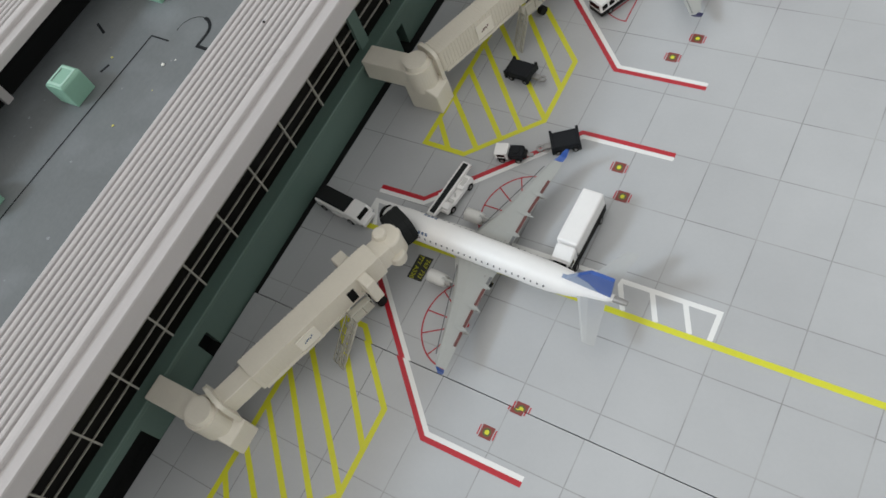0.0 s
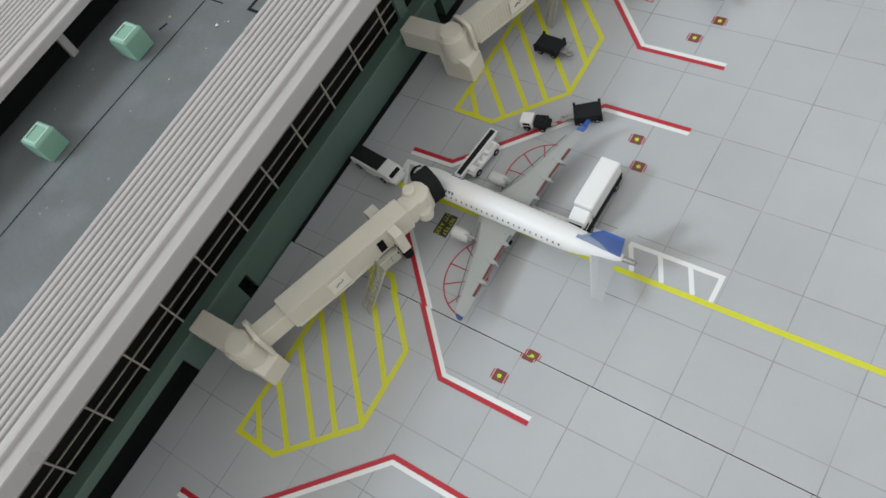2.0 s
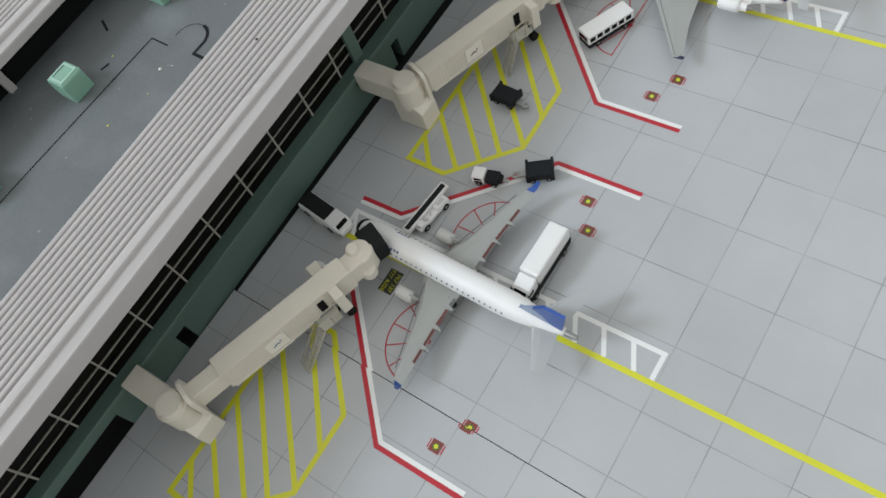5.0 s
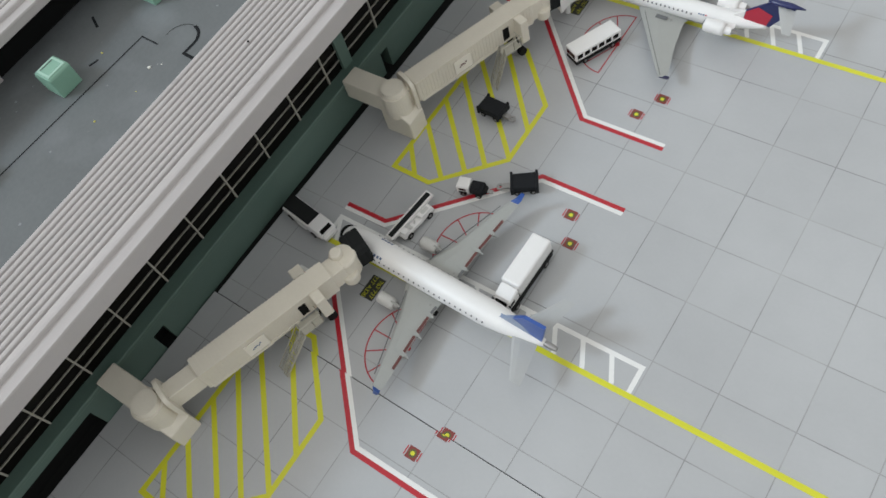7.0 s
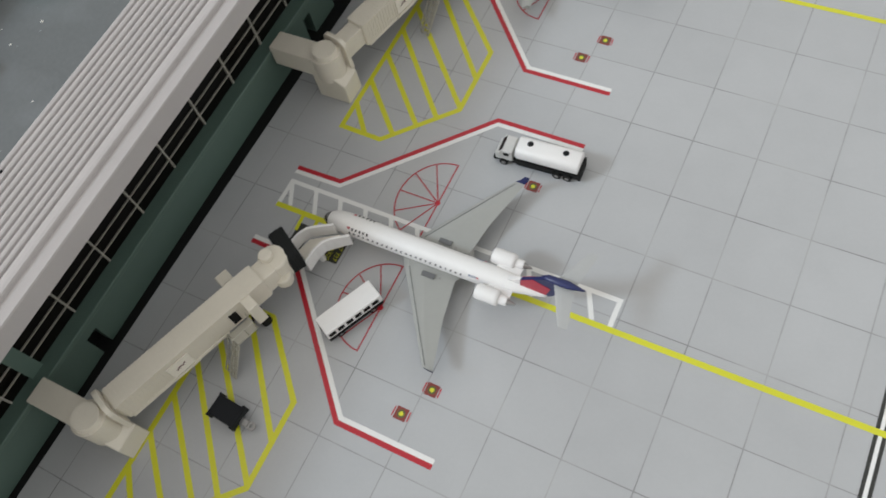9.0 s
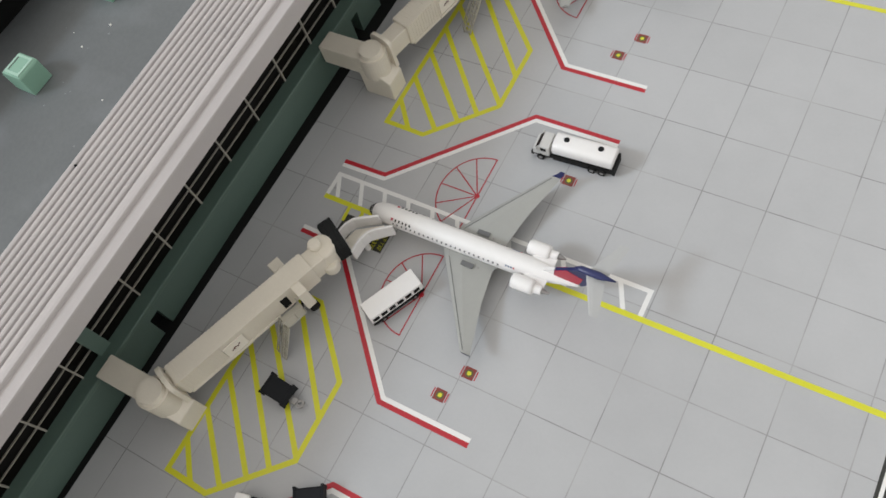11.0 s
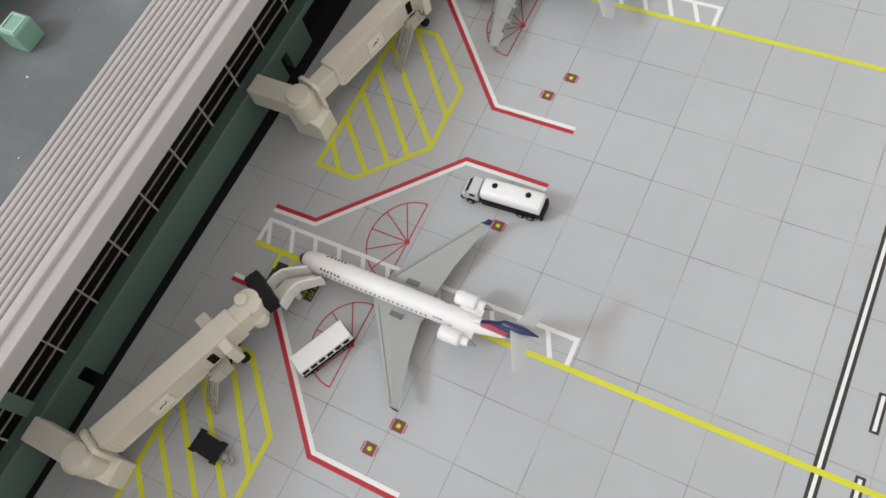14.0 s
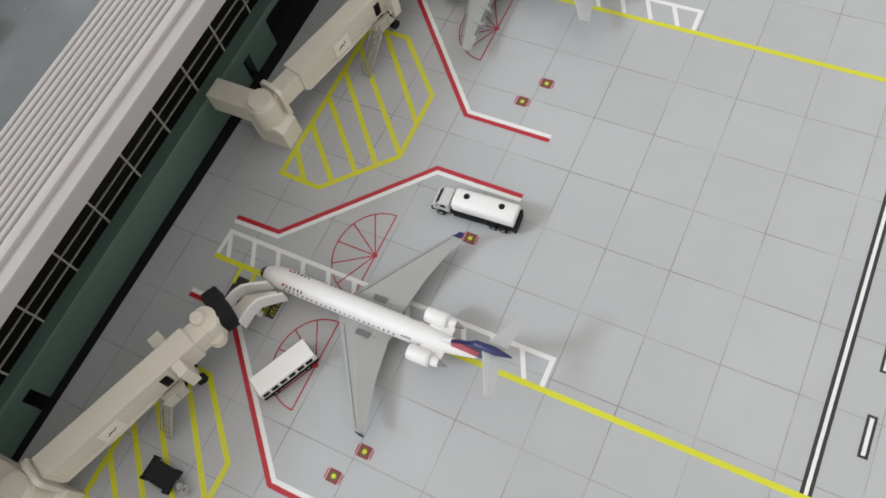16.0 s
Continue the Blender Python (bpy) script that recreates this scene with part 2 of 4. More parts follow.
def split_at_seam(bm):
    """Two halves of a marking where it crosses the joint of the sheets; the near sheet lies a little off."""
    far = bm
    near = bm.copy()
    for b, keep_far in ((far, True), (near, False)):
        bmesh.ops.bisect_plane(b, geom=b.verts[:] + b.edges[:] + b.faces[:], plane_co=(0, SEAM, 0), plane_no=(0.0113, 1, 0), clear_inner=keep_far, clear_outer=not keep_far)
    bmesh.ops.translate(near, verts=near.verts[:], vec=(-0.042, 0.004, 0.001))
    return far, near


def marking(name, bm, material, label=""):
    far, near = split_at_seam(bm)
    for b, mat in ((far, mat_far), (near, mat_near)):
        if b.faces:
            part(name, b, material, mat, label)
        else:
            b.free()


def arc(cx, cy, r, a0, a1, n):
    return [(cx + r * math.cos(a0 + (a1 - a0) * k / n), cy + r * math.sin(a0 + (a1 - a0) * k / n)) for k in range(n + 1)]


def gate_markings(yc, far, near, hatch):
    marking("lead_in_line", strip(bmesh.new(), [(-3.5, yc), (15.5, yc)], 0.085, 0.005), YELLOW, "yellow painted lead-in line")
    for x in (-2.98, -2.72):
        marking("stop_tick", strip(bmesh.new(), [(x, yc), (x + 0.02, yc - 0.3)], 0.06, 0.004), YELLOW)
    b = bmesh.new()
    strip(b, [(-3.47, yc), (-3.47, yc + 0.45), (1.925, yc + 0.45), (1.925, yc)], 0.07, 0.004)
    marking("safety_ladder_frame", b, WHITE_PRINT)
    for k in range(12):
        x = -3.46 + 0.449 * k
        marking("safety_ladder_rung", strip(bmesh.new(), [(x, yc + 0.43), (x + 0.19, yc + 0.04)], 0.07, 0.0045), WHITE_PRINT)
    for s in (1, -1):
        edge = far if s > 0 else near
        line = [(-3.52, yc + s * 0.705), (-2.735, yc + s * 0.72), (-0.89, yc + edge), (0.55, yc + edge)]
        marking("boundary_line_red", strip(bmesh.new(), line, 0.075, 0.0045, False, s * 0.0), RED)
        marking("boundary_line_white", strip(bmesh.new(), line, 0.07, 0.004, False, -s * 0.073), WHITE_PRINT)
        hub, reach = ((-1.115, yc + 0.925), 0.72) if s > 0 else ((-1.12, yc - 0.925), 0.70)
        b = strip(bmesh.new(), [(hub[0] + (q - hub[0]) * 0.91, w) for q, w in arc(*hub, reach, math.pi / 2, 1.5 * math.pi, 28)], 0.022, 0.003, True)
        marking("fan_outline", b, FADED_RED)
        for k in range(1, 6):
            a = math.pi / 2 + math.pi * k / 6
            marking("fan_spoke", strip(bmesh.new(), [hub, (hub[0] + 0.91 * reach * math.cos(a), hub[1] + reach * math.sin(a))], 0.02, 0.0035 + 0.0004 * k), FADED_RED)
        marking("fan_hub", strip(bmesh.new(), arc(*hub, 0.02, 0, 2 * math.pi * 0.93, 10), 0.04, 0.0062, True), RED)
        for x, y in ((-0.135, 2.165), (0.10, 1.71)):
            cx, cy = x, yc + s * y
            marking("hydrant_plate", strip(bmesh.new(), [(cx - 0.088, cy), (cx + 0.088, cy)], 0.176, 0.003), BROWN_PRINT)
            marking("hydrant_ring", strip(bmesh.new(), arc(cx, cy, 0.03, 0, 2 * math.pi * 0.96, 12), 0.06, 0.0035, True), OLIVE_PRINT)
            marking("hydrant_dot", strip(bmesh.new(), arc(cx, cy, 0.016, 0, 2 * math.pi * 0.92, 10), 0.032, 0.004, True), YELLOW)
            for e in (1, -1):
                marking("hydrant_tick", strip(bmesh.new(), [(cx + e * 0.112, cy - 0.07), (cx + e * 0.112, cy + 0.07)], 0.018, 0.003), RED)
    for x, y in ((-2.2, -0.37), (-2.84, -0.36)):
        marking("type_sign", strip(bmesh.new(), [(x - 0.125, yc + y), (x + 0.125, yc + y)], 0.4, 0.003), BLACK_PRINT, "black painted sign with yellow aircraft types")
    h = yc + hatch
    outline = [(-3.25, h - 1.57), (-2.52, h - 1.59), (-1.56, h - 0.625), (-1.575, h + 0.62), (-2.52, h + 1.58), (-3.25, h + 1.58)]
    marking("hatch_outline", strip(bmesh.new(), outline, 0.085, 0.004, True), YELLOW)
    for a, b in (((-3.25, h - 1.07), (-2.82, h - 1.57)), ((-3.25, h - 0.56), (-2.36, h - 1.44)), ((-3.25, h + 0.03), (-2.08, h - 1.15)), ((-3.25, h + 0.61), (-1.84, h - 0.9)), ((-3.25, h + 1.16), (-1.56, h - 0.6)), ((-2.92, h + 1.55), (-1.57, h + 0.03))):
        marking("hatch_bar", strip(bmesh.new(), [a, b], 0.085, 0.0035), YELLOW)


for gate in GATES:
    gate_markings(*gate)


def sign_text(words, x, y):
    cu = bpy.data.curves.new("sign_text", "FONT")
    cu.body, cu.size, cu.align_x, cu.align_y, cu.extrude = words, 0.1 * U, "CENTER", "CENTER", 0.0
    cu.materials.append(YELLOW)
    ob = new("sign_text", cu)
    ob.matrix_world = pose(U * x, U * y, U * 0.0045, 0, 0, -90)
    ob.parent = mat_far


for yc, *_ in GATES[1:4]:
    sign_text("767 737", -2.14, yc - 0.37)
    sign_text("777 A320", -2.26, yc - 0.37)
    sign_text("757", -2.78, yc - 0.36)

marking("taxi_line_edge", strip(bmesh.new(), [(5.365, Y0), (5.34, Y1)], 0.145, 0.003), BLACK_PRINT)
marking("taxi_line", strip(bmesh.new(), [(5.365, Y0), (5.34, Y1)], 0.048, 0.004), WHITE_PRINT)
for k in range(16):
    y = -4.03 - 1.16 * 8 + 1.16 * k
    marking("taxi_dash_edge", strip(bmesh.new(), [(5.84, y), (5.84, y - 0.57)], 0.125, 0.003), BLACK_PRINT)
    marking("taxi_dash", strip(bmesh.new(), [(5.84, y - 0.035), (5.84, y - 0.535)], 0.05, 0.004), WHITE_PRINT)

# ---- terminal ----
FACE, PANE, LEDGE, ROOF = -4.63, -4.785, 0.77, 2.55


def terminal():
    t = thing("terminal_building", -6.5, -9.0, 0, 0.8, "green model terminal with dark glazing and white ribbed roof edges", "building")
    dx = 6.5

    def piece(name, bm, material, label="", parent=None, smooth=False):
        bmesh.ops.translate(bm, verts=bm.verts[:], vec=(dx, 9.0, 0))
        return part(name, bm, material, parent or t, label, smooth)

    # lower wall between the door openings
    gaps = [(-40, -16.07, 0.47), (-14.69, -14.46, 0.42), (-8.5, -8.29, 0.44), (-2.24, -2.03, 0.44), (-1.38, 2.2, 0.56)]
    y = Y0
    for a, b, top in gaps:
        a = max(a, Y0)
        if a > y:
            piece("lower_wall", box(FACE - 0.3, FACE, y, a, -0.04, LEDGE), GREEN_WALL)
        piece("lintel_wall", box(FACE - 0.3, FACE, a, b, top, LEDGE), GREEN_WALL)
        # near-black back: the shade inside the opening is put into its colour
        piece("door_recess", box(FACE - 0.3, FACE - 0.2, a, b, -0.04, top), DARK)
        y = b
    piece("lower_wall", box(FACE - 0.3, FACE, y, Y1, -0.04, LEDGE), GREEN_WALL)
    piece("ledge", box(PANE - 0.1, FACE + 0.09, Y0, Y1, LEDGE - 0.06, LEDGE + 0.03, 0.012), GREEN_WALL)
    piece("glazing", box(PANE - 0.1, PANE, Y0, Y1, LEDGE + 0.03, 2.55), GLASS, "dark glazing")
    piece("pillar", box(PANE - 0.05, PANE + 0.06, -9.28, -9.05, LEDGE + 0.03, 2.55), GREEN_WALL, "green wall pillar")
    for k in range(20):
        y = -9.66 - 0.85 * k
        if y > Y0:
            piece("mullion", box(PANE, PANE + 0.03, y - 0.014, y + 0.014, LEDGE + 0.05, 2.55), MULLION)
    for k in range(24):
        y = -8.25 + 0.845 * k
        if y < Y1:
            piece("mullion", box(PANE, PANE + 0.03, y - 0.014, y + 0.014, LEDGE + 0.05, 2.55), MULLION)
    for z in (1.02, 1.24, 1.46, 1.68, 1.9):
        piece("transom", box(PANE, PANE + 0.024, Y0, Y1, z - 0.008, z + 0.008), MULLION)
    # flat roof with its joint
    piece("flat_roof", box(-9.0, PANE, Y0, Y1, 2.5, ROOF), ROOF_GREY, "grey flat roof panel")

    def slab(x_in, z, drop):
        """Section of a roof edge: ribs, rounded shoulder, sloped band, lip and fascia."""
        flutes, p = 10, 0.108
        pts = []
        for k in range(flutes):
            x = x_in + k * p
            pts += [(x, z - 0.034), (x + p * 0.10, z - 0.004), (x + p * 0.28, z + 0.006), (x + p * 0.52, z + 0.008), (x + p * 0.72, z), (x + p * 0.84, z - 0.034)]
        x = x_in + flutes * p
        pts += [(x, z - 0.022), (x + 0.02, z), (x + 0.06, z + 0.011), (x + 0.12, z + 0.014), (x + 0.16, z + 0.008), (x + 0.175, z - 0.012), (x + 0.185, z - 0.05), (x + 0.34, z - 0.066), (x + 0.35, z - 0.046), (x + 0.375, z - 0.048), (x + 0.385, z - 0.07), (x + 0.39, z - drop), (x + 0.34, z - drop - 0.02), (x_in, z - drop - 0.02)]
        return prism_y(bmesh.new(), pts, Y0, Y1)

    piece("ribbed_roof_edge", slab(-5.2, 2.93, 0.35), ROOF_WHITE, "white ribbed roof edge with rounded shoulder")
    piece("ribbed_roof_edge", slab(-9.5, 3.4, 0.2), ROOF_WHITE, "white ribbed roof of the raised rear part")
    piece("rear_roof", box(-14, -9.5, Y0, Y1, 3.2, 3.39), ROOF_WHITE)
    piece("clerestory", box(-9.0, -8.5, Y0, Y1, ROOF, 3.18), DARK, "dark clerestory band")
    for k in range(8):
        y = -12.85 + 3.4 * (k - 3)
        piece("roof_post", box(-8.5, -8.4, y - 0.07, y + 0.07, ROOF, 3.18, 0.01), ROOF_WHITE)
    joint = [(-7.15, Y0), (-6.95, -15.47), (-6.91, -14.0), (-6.783, -11.12), (-6.4, -11.14), (-6.405, -10.93)]
    hook = arc(-6.12, -10.88, 0.285, math.pi * 1.02, 0.02, 16)
    joint += hook + [(-5.845, -11.13), (-5.06, -11.15)]
    piece("panel_joint", strip(bmesh.new(), joint[:5], 0.026, ROOF + 0.003), GROOVE)
    piece("panel_joint", strip(bmesh.new(), joint[5:], 0.012, ROOF + 0.003), GROOVE)
    piece("panel_joint", strip(bmesh.new(), hook[9:] + [(-5.845, -11.11), (-5.6, -11.13)], 0.055, ROOF + 0.004), GROOVE)
    for a, b in (((-7.19, -11.95), (-7.14, -11.79)), ((-7.98, -11.14), (-7.7, -11.28))):
        piece("roof_slot", strip(bmesh.new(), [a, b], 0.045, ROOF + 0.003), GROOVE)
    for x, y in ((-5.09, -7.37), (-4.6, -10.74)):
        piece("roof_pit", tube(bmesh.new(), (x, y, 2.92), (x, y, 2.948), 0.022, 0.016, 8), GROOVE)
    for y in (-6.66, -6.58):
        piece("wall_peg", box(FACE, FACE + 0.02, y - 0.012, y + 0.012, 0.66, 0.71), DARK)
    return t


terminal()


def rooftop_unit(x, y, turn=0):
    t = thing("rooftop_unit", x, y, ROOF, turn, "mint green rooftop unit with sloping side", "rooftop unit", "rooftop units")
    b = bmesh.new()
    prism_y(b, [(-0.2, 0), (0.2, 0), (0.2, 0.36), (0.17, 0.39), (-0.17, 0.39), (-0.24, 0.31)], -0.2, 0.2)
    bmesh.ops.bevel(b, geom=b.edges[:], offset=0.012, segments=1, affect="EDGES")
    part("casing", b, MINT, t)
    part("top_rim", box(-0.15, 0.16, -0.17, 0.17, 0.385, 0.404, 0.006), MINT_PALE, t, "paler raised rim")
    part("top_panel", box(-0.11, 0.12, -0.13, 0.13, 0.39, 0.407), MINT, t)
    part("louvre_slot", box(-0.10, -0.075, -0.12, 0.12, 0.40, 0.411), GREEN_WALL, t)
    return t


unit = rooftop_unit(-7.22, -12.41)
for y, turn in ((-18.6, 1), (-16.55, -2), (-14.5, 2), (-10.35, -1), (-8.3, 2), (-6.35, 0), (-4.45, 1), (-2.4, -2), (-0.4, 1)):
    copy_thing(unit, pose(U * -7.22, U * (y + 0.03), U * ROOF, 0, 0, turn))


def crumb(x, y, r, material, label):
    b = bmesh.new()
    bmesh.ops.create_icosphere(b, subdivisions=1, radius=r)
    for v in b.verts:
        v.co = Vector((v.co.x * random.uniform(0.6, 1.3), v.co.y * random.uniform(0.6, 1.3), max(-r * 0.4, v.co.z * 0.6))) + Vector((0, 0, r * 0.4))
    ob = part("crumb", b, material, None)
    ob.matrix_world = pose(U * x, U * y, U * ROOF)
    tagged(ob, label, "crumb", "crumbs on the roof")


for x, y, r, white in ((-6.14, -11.56, 0.03, 1), (-6.0, -11.42, 0.012, 1), (-7.15, -11.67, 0.02, 0), (-6.19, -12.71, 0.02, 0), (-6.93, -5.51, 0.02, 1), (-7.27, -5.33, 0.012, 1), (-6.0, -12.0, 0.012, 0), (-6.75, -5.0, 0.025, 1), (-5.9, -6.2, 0.015, 1)):
    crumb(x, y, r, CRUMB_WHITE if white else CRUMB_YELLOW, "tiny white crumb on the grey roof" if white else "tiny yellow crumb on the grey roof")


# ---- jet bridges ----
def jet_bridge(x, y, turn, inner, outer, run, label, blue=False):
    t = thing("jet_bridge", x, y, 0, 0, label, "jet bridge", "jet bridges")
    c, s = math.cos(radians(turn)), math.sin(radians(turn))
    along = pose(0, 0, 0, 0, 0, turn)

    def turned(name, bm, material, lab="", smooth=False, parent=None):
        bmesh.ops.transform(bm, matrix=along, verts=bm.verts[:])
        return part(name, bm, material, parent or t, lab, smooth)

    part("wall_corridor", box(FACE + 0.075 - 0.014 * (y + 9) - x, -0.05, -0.185, 0.185, 0.48, 0.88, 0.02), BRIDGE, t)
    b = tube(bmesh.new(), (0, 0, 0.46), (0, 0, 0.92), 0.245, 0.245, 32)
    part("rotunda", b, BRIDGE, t)
    part("rotunda_cap", tube(bmesh.new(), (0, 0, 0.92), (0, 0, 1.0), 0.205, 0.19, 32), BRIDGE, t)
    b = bmesh.new()
    prism_y(b, [(-0.26, 0), (0.33, 0), (0.33, 0.42), (0.05, 0.62), (-0.26, 0.62)], -0.2, 0.2)
    bmesh.ops.bevel(b, geom=b.edges[:], offset=0.015, segments=1, affect="EDGES")
    part("pedestal", b, BRIDGE, t)
    arch = [(-0.24, 0.46), (0.24, 0.46)] + [(0.24 * math.copysign(abs(math.cos(q)) ** 0.6, math.cos(q)), 0.86 + 0.2 * math.sin(q) ** 0.7) for q in [math.pi * k / 14 for k in range(15)]]
    turned("collar", loft(bmesh.new(), [[(px, ay, az) for ay, az in arch] for px in (0.22, 0.285)]), BRIDGE)
    turned("inner_tunnel", box(0.1, 0.4 + inner, -0.135, 0.135, 0.55, 0.90, 0.012), BRIDGE)
    a = 0.3 + inner
    turned("outer_tunnel", box(a, a + outer, -0.175, 0.175, 0.52, 0.95, 0.015), BRIDGE)
    n = int(outer / 0.062)
    for k in range(n):
        xr = a + 0.03 + k * 0.062
        if xr < a + outer - 0.06:
            turned("rib", box(xr, xr + 0.036, -0.1825, 0.1755, 0.535, 0.9525), BRIDGE)
    for f0, f1, half, low in ((0.02, 0.30, 0.188, 0.485), (0.30, 0.47, 0.203, 0.495), (0.47, 0.68, 0.195, 0.50)):
        turned("sill_rail", box(a + outer * f0, a + outer * f1, -half, half, low, 0.555, 0.006), BRIDGE)
    p = a + outer * 0.31
    panel = turned("sign_panel", box(p, p + 0.34, -0.205, -0.188, 0.58, 0.86), BRIDGE_PALE, "pale sign panel with a small mark")
    for k, (lo, hi) in enumerate(((0.69, 0.715), (0.70, 0.74), (0.715, 0.745), (0.70, 0.73), (0.73, 0.76))):
        turned("sign_mark", box(p + 0.09 + 0.032 * k, p + 0.116 + 0.032 * k, -0.209, -0.204, lo, hi), MARK_BLUE if blue else BROWN_MARK, "", False, panel)
    e = a + outer
    # drive column, wheels, service door, platform and stair on the camera side
    turned("lift_frame", box(e - 0.42, e - 0.26, -0.38, 0.21, 0.46, 0.93, 0.02), BRIDGE)
    turned("lift_column", tube(bmesh.new(), (e - 0.32, -0.02, 0.08), (e - 0.32, -0.02, 0.55), 0.05), BRIDGE)
    for sy in (-0.16, 0.12):
        turned("drive_wheel", tube(bmesh.new(), (e - 0.32, sy - 0.045, 0.08), (e - 0.32, sy + 0.045, 0.08), 0.08, 0.08, 16), RUBBER)
    turned("side_box", box(e - 0.46, e - 0.26, 0.28, 0.48, 0.60, 0.80, 0.015), BRIDGE)
    turned("side_arm", box(e - 0.42, e - 0.30, 0.16, 0.29, 0.62, 0.76, 0.01), BRIDGE)
    turned("service_door", box(e - 0.66, e - 0.54, -0.195, -0.178, 0.60, 0.84), DARK)
    plat = turned("landing", box(e - 0.84, e - 0.48, -0.42, -0.2, 0.5, 0.52), RAIL)
    for px, py in ((e - 0.83, -0.41), (e - 0.47, -0.41), (e - 0.62, -0.41)):
        turned("landing_post", tube(bmesh.new(), (px, py, 0.52), (px, py, 0.70), 0.008, 0.008, 6), STAIR, "", False, plat)
    turned("landing_rail", tube(bmesh.new(), (e - 0.83, -0.41, 0.70), (e - 0.47, -0.41, 0.70), 0.009, 0.009, 8), RAIL, "", False, plat)
    turned("landing_rail", tube(bmesh.new(), (e - 0.47, -0.41, 0.70), (e - 0.47, -0.22, 0.70), 0.009, 0.009, 8), RAIL, "", False, plat)
    turned("landing_strut", tube(bmesh.new(), (e - 0.52, -0.38, 0.5), (e - 0.40, -0.19, 0.5), 0.02, 0.02, 8), RUBBER, "", False, plat)
    x0, x1 = e - 0.82, e - 0.82 - run
    stair = turned("stair_stringer", loft(bmesh.new(), [[(x0, -0.42, 0.50), (x0, -0.405, 0.50), (x0, -0.405, 0.45), (x0, -0.42, 0.45)], [(x1, -0.52, 0.03), (x1, -0.505, 0.03), (x1, -0.505, 0.0), (x1, -0.52, 0.0)]]), RAIL)
    turned("stair_stringer", loft(bmesh.new(), [[(x0, -0.28, 0.50), (x0, -0.265, 0.50), (x0, -0.265, 0.45), (x0, -0.28, 0.45)], [(x1, -0.38, 0.03), (x1, -0.365, 0.03), (x1, -0.365, 0.0), (x1, -0.38, 0.0)]]), RAIL)
    for k in range(10):
        f = (k + 0.5) / 10
        xs, ys, zs = x0 + (x1 - x0) * f, -0.345 - 0.1 * f, 0.49 * (1 - f) + 0.01
        turned("tread", box(xs - 0.018, xs + 0.018, ys - 0.07, ys + 0.07, zs - 0.006, zs + 0.006), RAIL, "", False, stair)
    for dy in (-0.412, -0.272):
        for k in range(6):
            f = k / 5
            xs, zs = x0 + (x1 - x0) * f, 0.49 * (1 - f) + 0.01
            turned("rail_post", tube(bmesh.new(), (xs, dy - 0.1 * f, zs), (xs, dy - 0.1 * f, zs + 0.155), 0.007, 0.007, 6), STAIR, "", False, stair)
        turned("mid_rail", tube(bmesh.new(), (x0, dy, 0.58), (x1, dy - 0.1, 0.09), 0.006, 0.006, 6), STAIR)
        turned("hand_rail", tube(bmesh.new(), (x0, dy, 0.66), (x1, dy - 0.1, 0.17), 0.011, 0.011, 6), STAIR)
    # cab
    c0, c1 = e + 0.30, 0.07
    turned("cab_link", box(e - 0.05, e + 0.22, -0.14, 0.17, 0.53, 0.89, 0.015), BRIDGE)
    turned("cab_drum", lathe(c0, c1, ((0.0, 0.47), (0.205, 0.47), (0.215, 0.49), (0.215, 0.84), (0.205, 0.865), (0.185, 0.88), (0.0, 0.885))), BRIDGE)
    turned("cab_cap", lathe(c0 - 0.05, c1 + 0.05, ((0.0, 0.85), (0.10, 0.85), (0.10, 0.955), (0.092, 0.975), (0.075, 0.985), (0.0, 0.987))), BRIDGE)
    turned("cab_flange", lathe(c0 - 0.05, c1 - 0.17, ((0.0, 0.46), (0.12, 0.46), (0.13, 0.48), (0.13, 0.62), (0.115, 0.64), (0.0, 0.645))), BRIDGE)
    return t, e, turned


def hood(turned, e, a0, depth, half, start=0.07):
    """Black rubber hood on the cab's mouth, swung towards the aircraft."""
    b = bmesh.new()
    rings = []
    for f, k in ((0.0, 0.9), (0.08, 0.98), (0.3, 1.0), (0.36, 0.975), (0.42, 1.0), (0.64, 1.0), (0.70, 0.975), (0.76, 1.0), (0.94, 1.0), (1.0, 0.95)):
        w, top = half * k, 0.67 + 0.21 * k
        rings.append([(start + depth * f, py, pz) for py, pz in ((-w, 0.46), (w, 0.46), (w, top - 0.12), (w - 0.03, top - 0.05), (w - 0.09, top), (-w + 0.09, top), (-w + 0.03, top - 0.05), (-w, top - 0.12))])
    loft(b, rings)
    bmesh.ops.transform(b, matrix=pose(e + 0.22, 0.21, 0, 0, 0, a0), verts=b.verts[:])
    return turned("hood", b, HOOD, "black folded rubber hood")


_, e, turned = jet_bridge(-3.5, -15.47, 71.0, 0.46, 2.32, 0.57, "beige jet bridge docked at the blue-tailed airliner", True)
hood(turned, e, -5, 0.31, 0.235, 0.19)
_, e, turned = jet_bridge(-3.56, -9.35, 69.4, 0.02, 2.46, 0.34, "beige jet bridge short of the parked regional jet")
hood(turned, e, -9, 0.24, 0.29, 0.21)
_, e, turned = jet_bridge(-3.65, -3.03, 76.0, 0.4, 2.4, 0.58, "beige jet bridge docked at the dark airliner")
hood(turned, e, -5, 0.31, 0.235, 0.19)


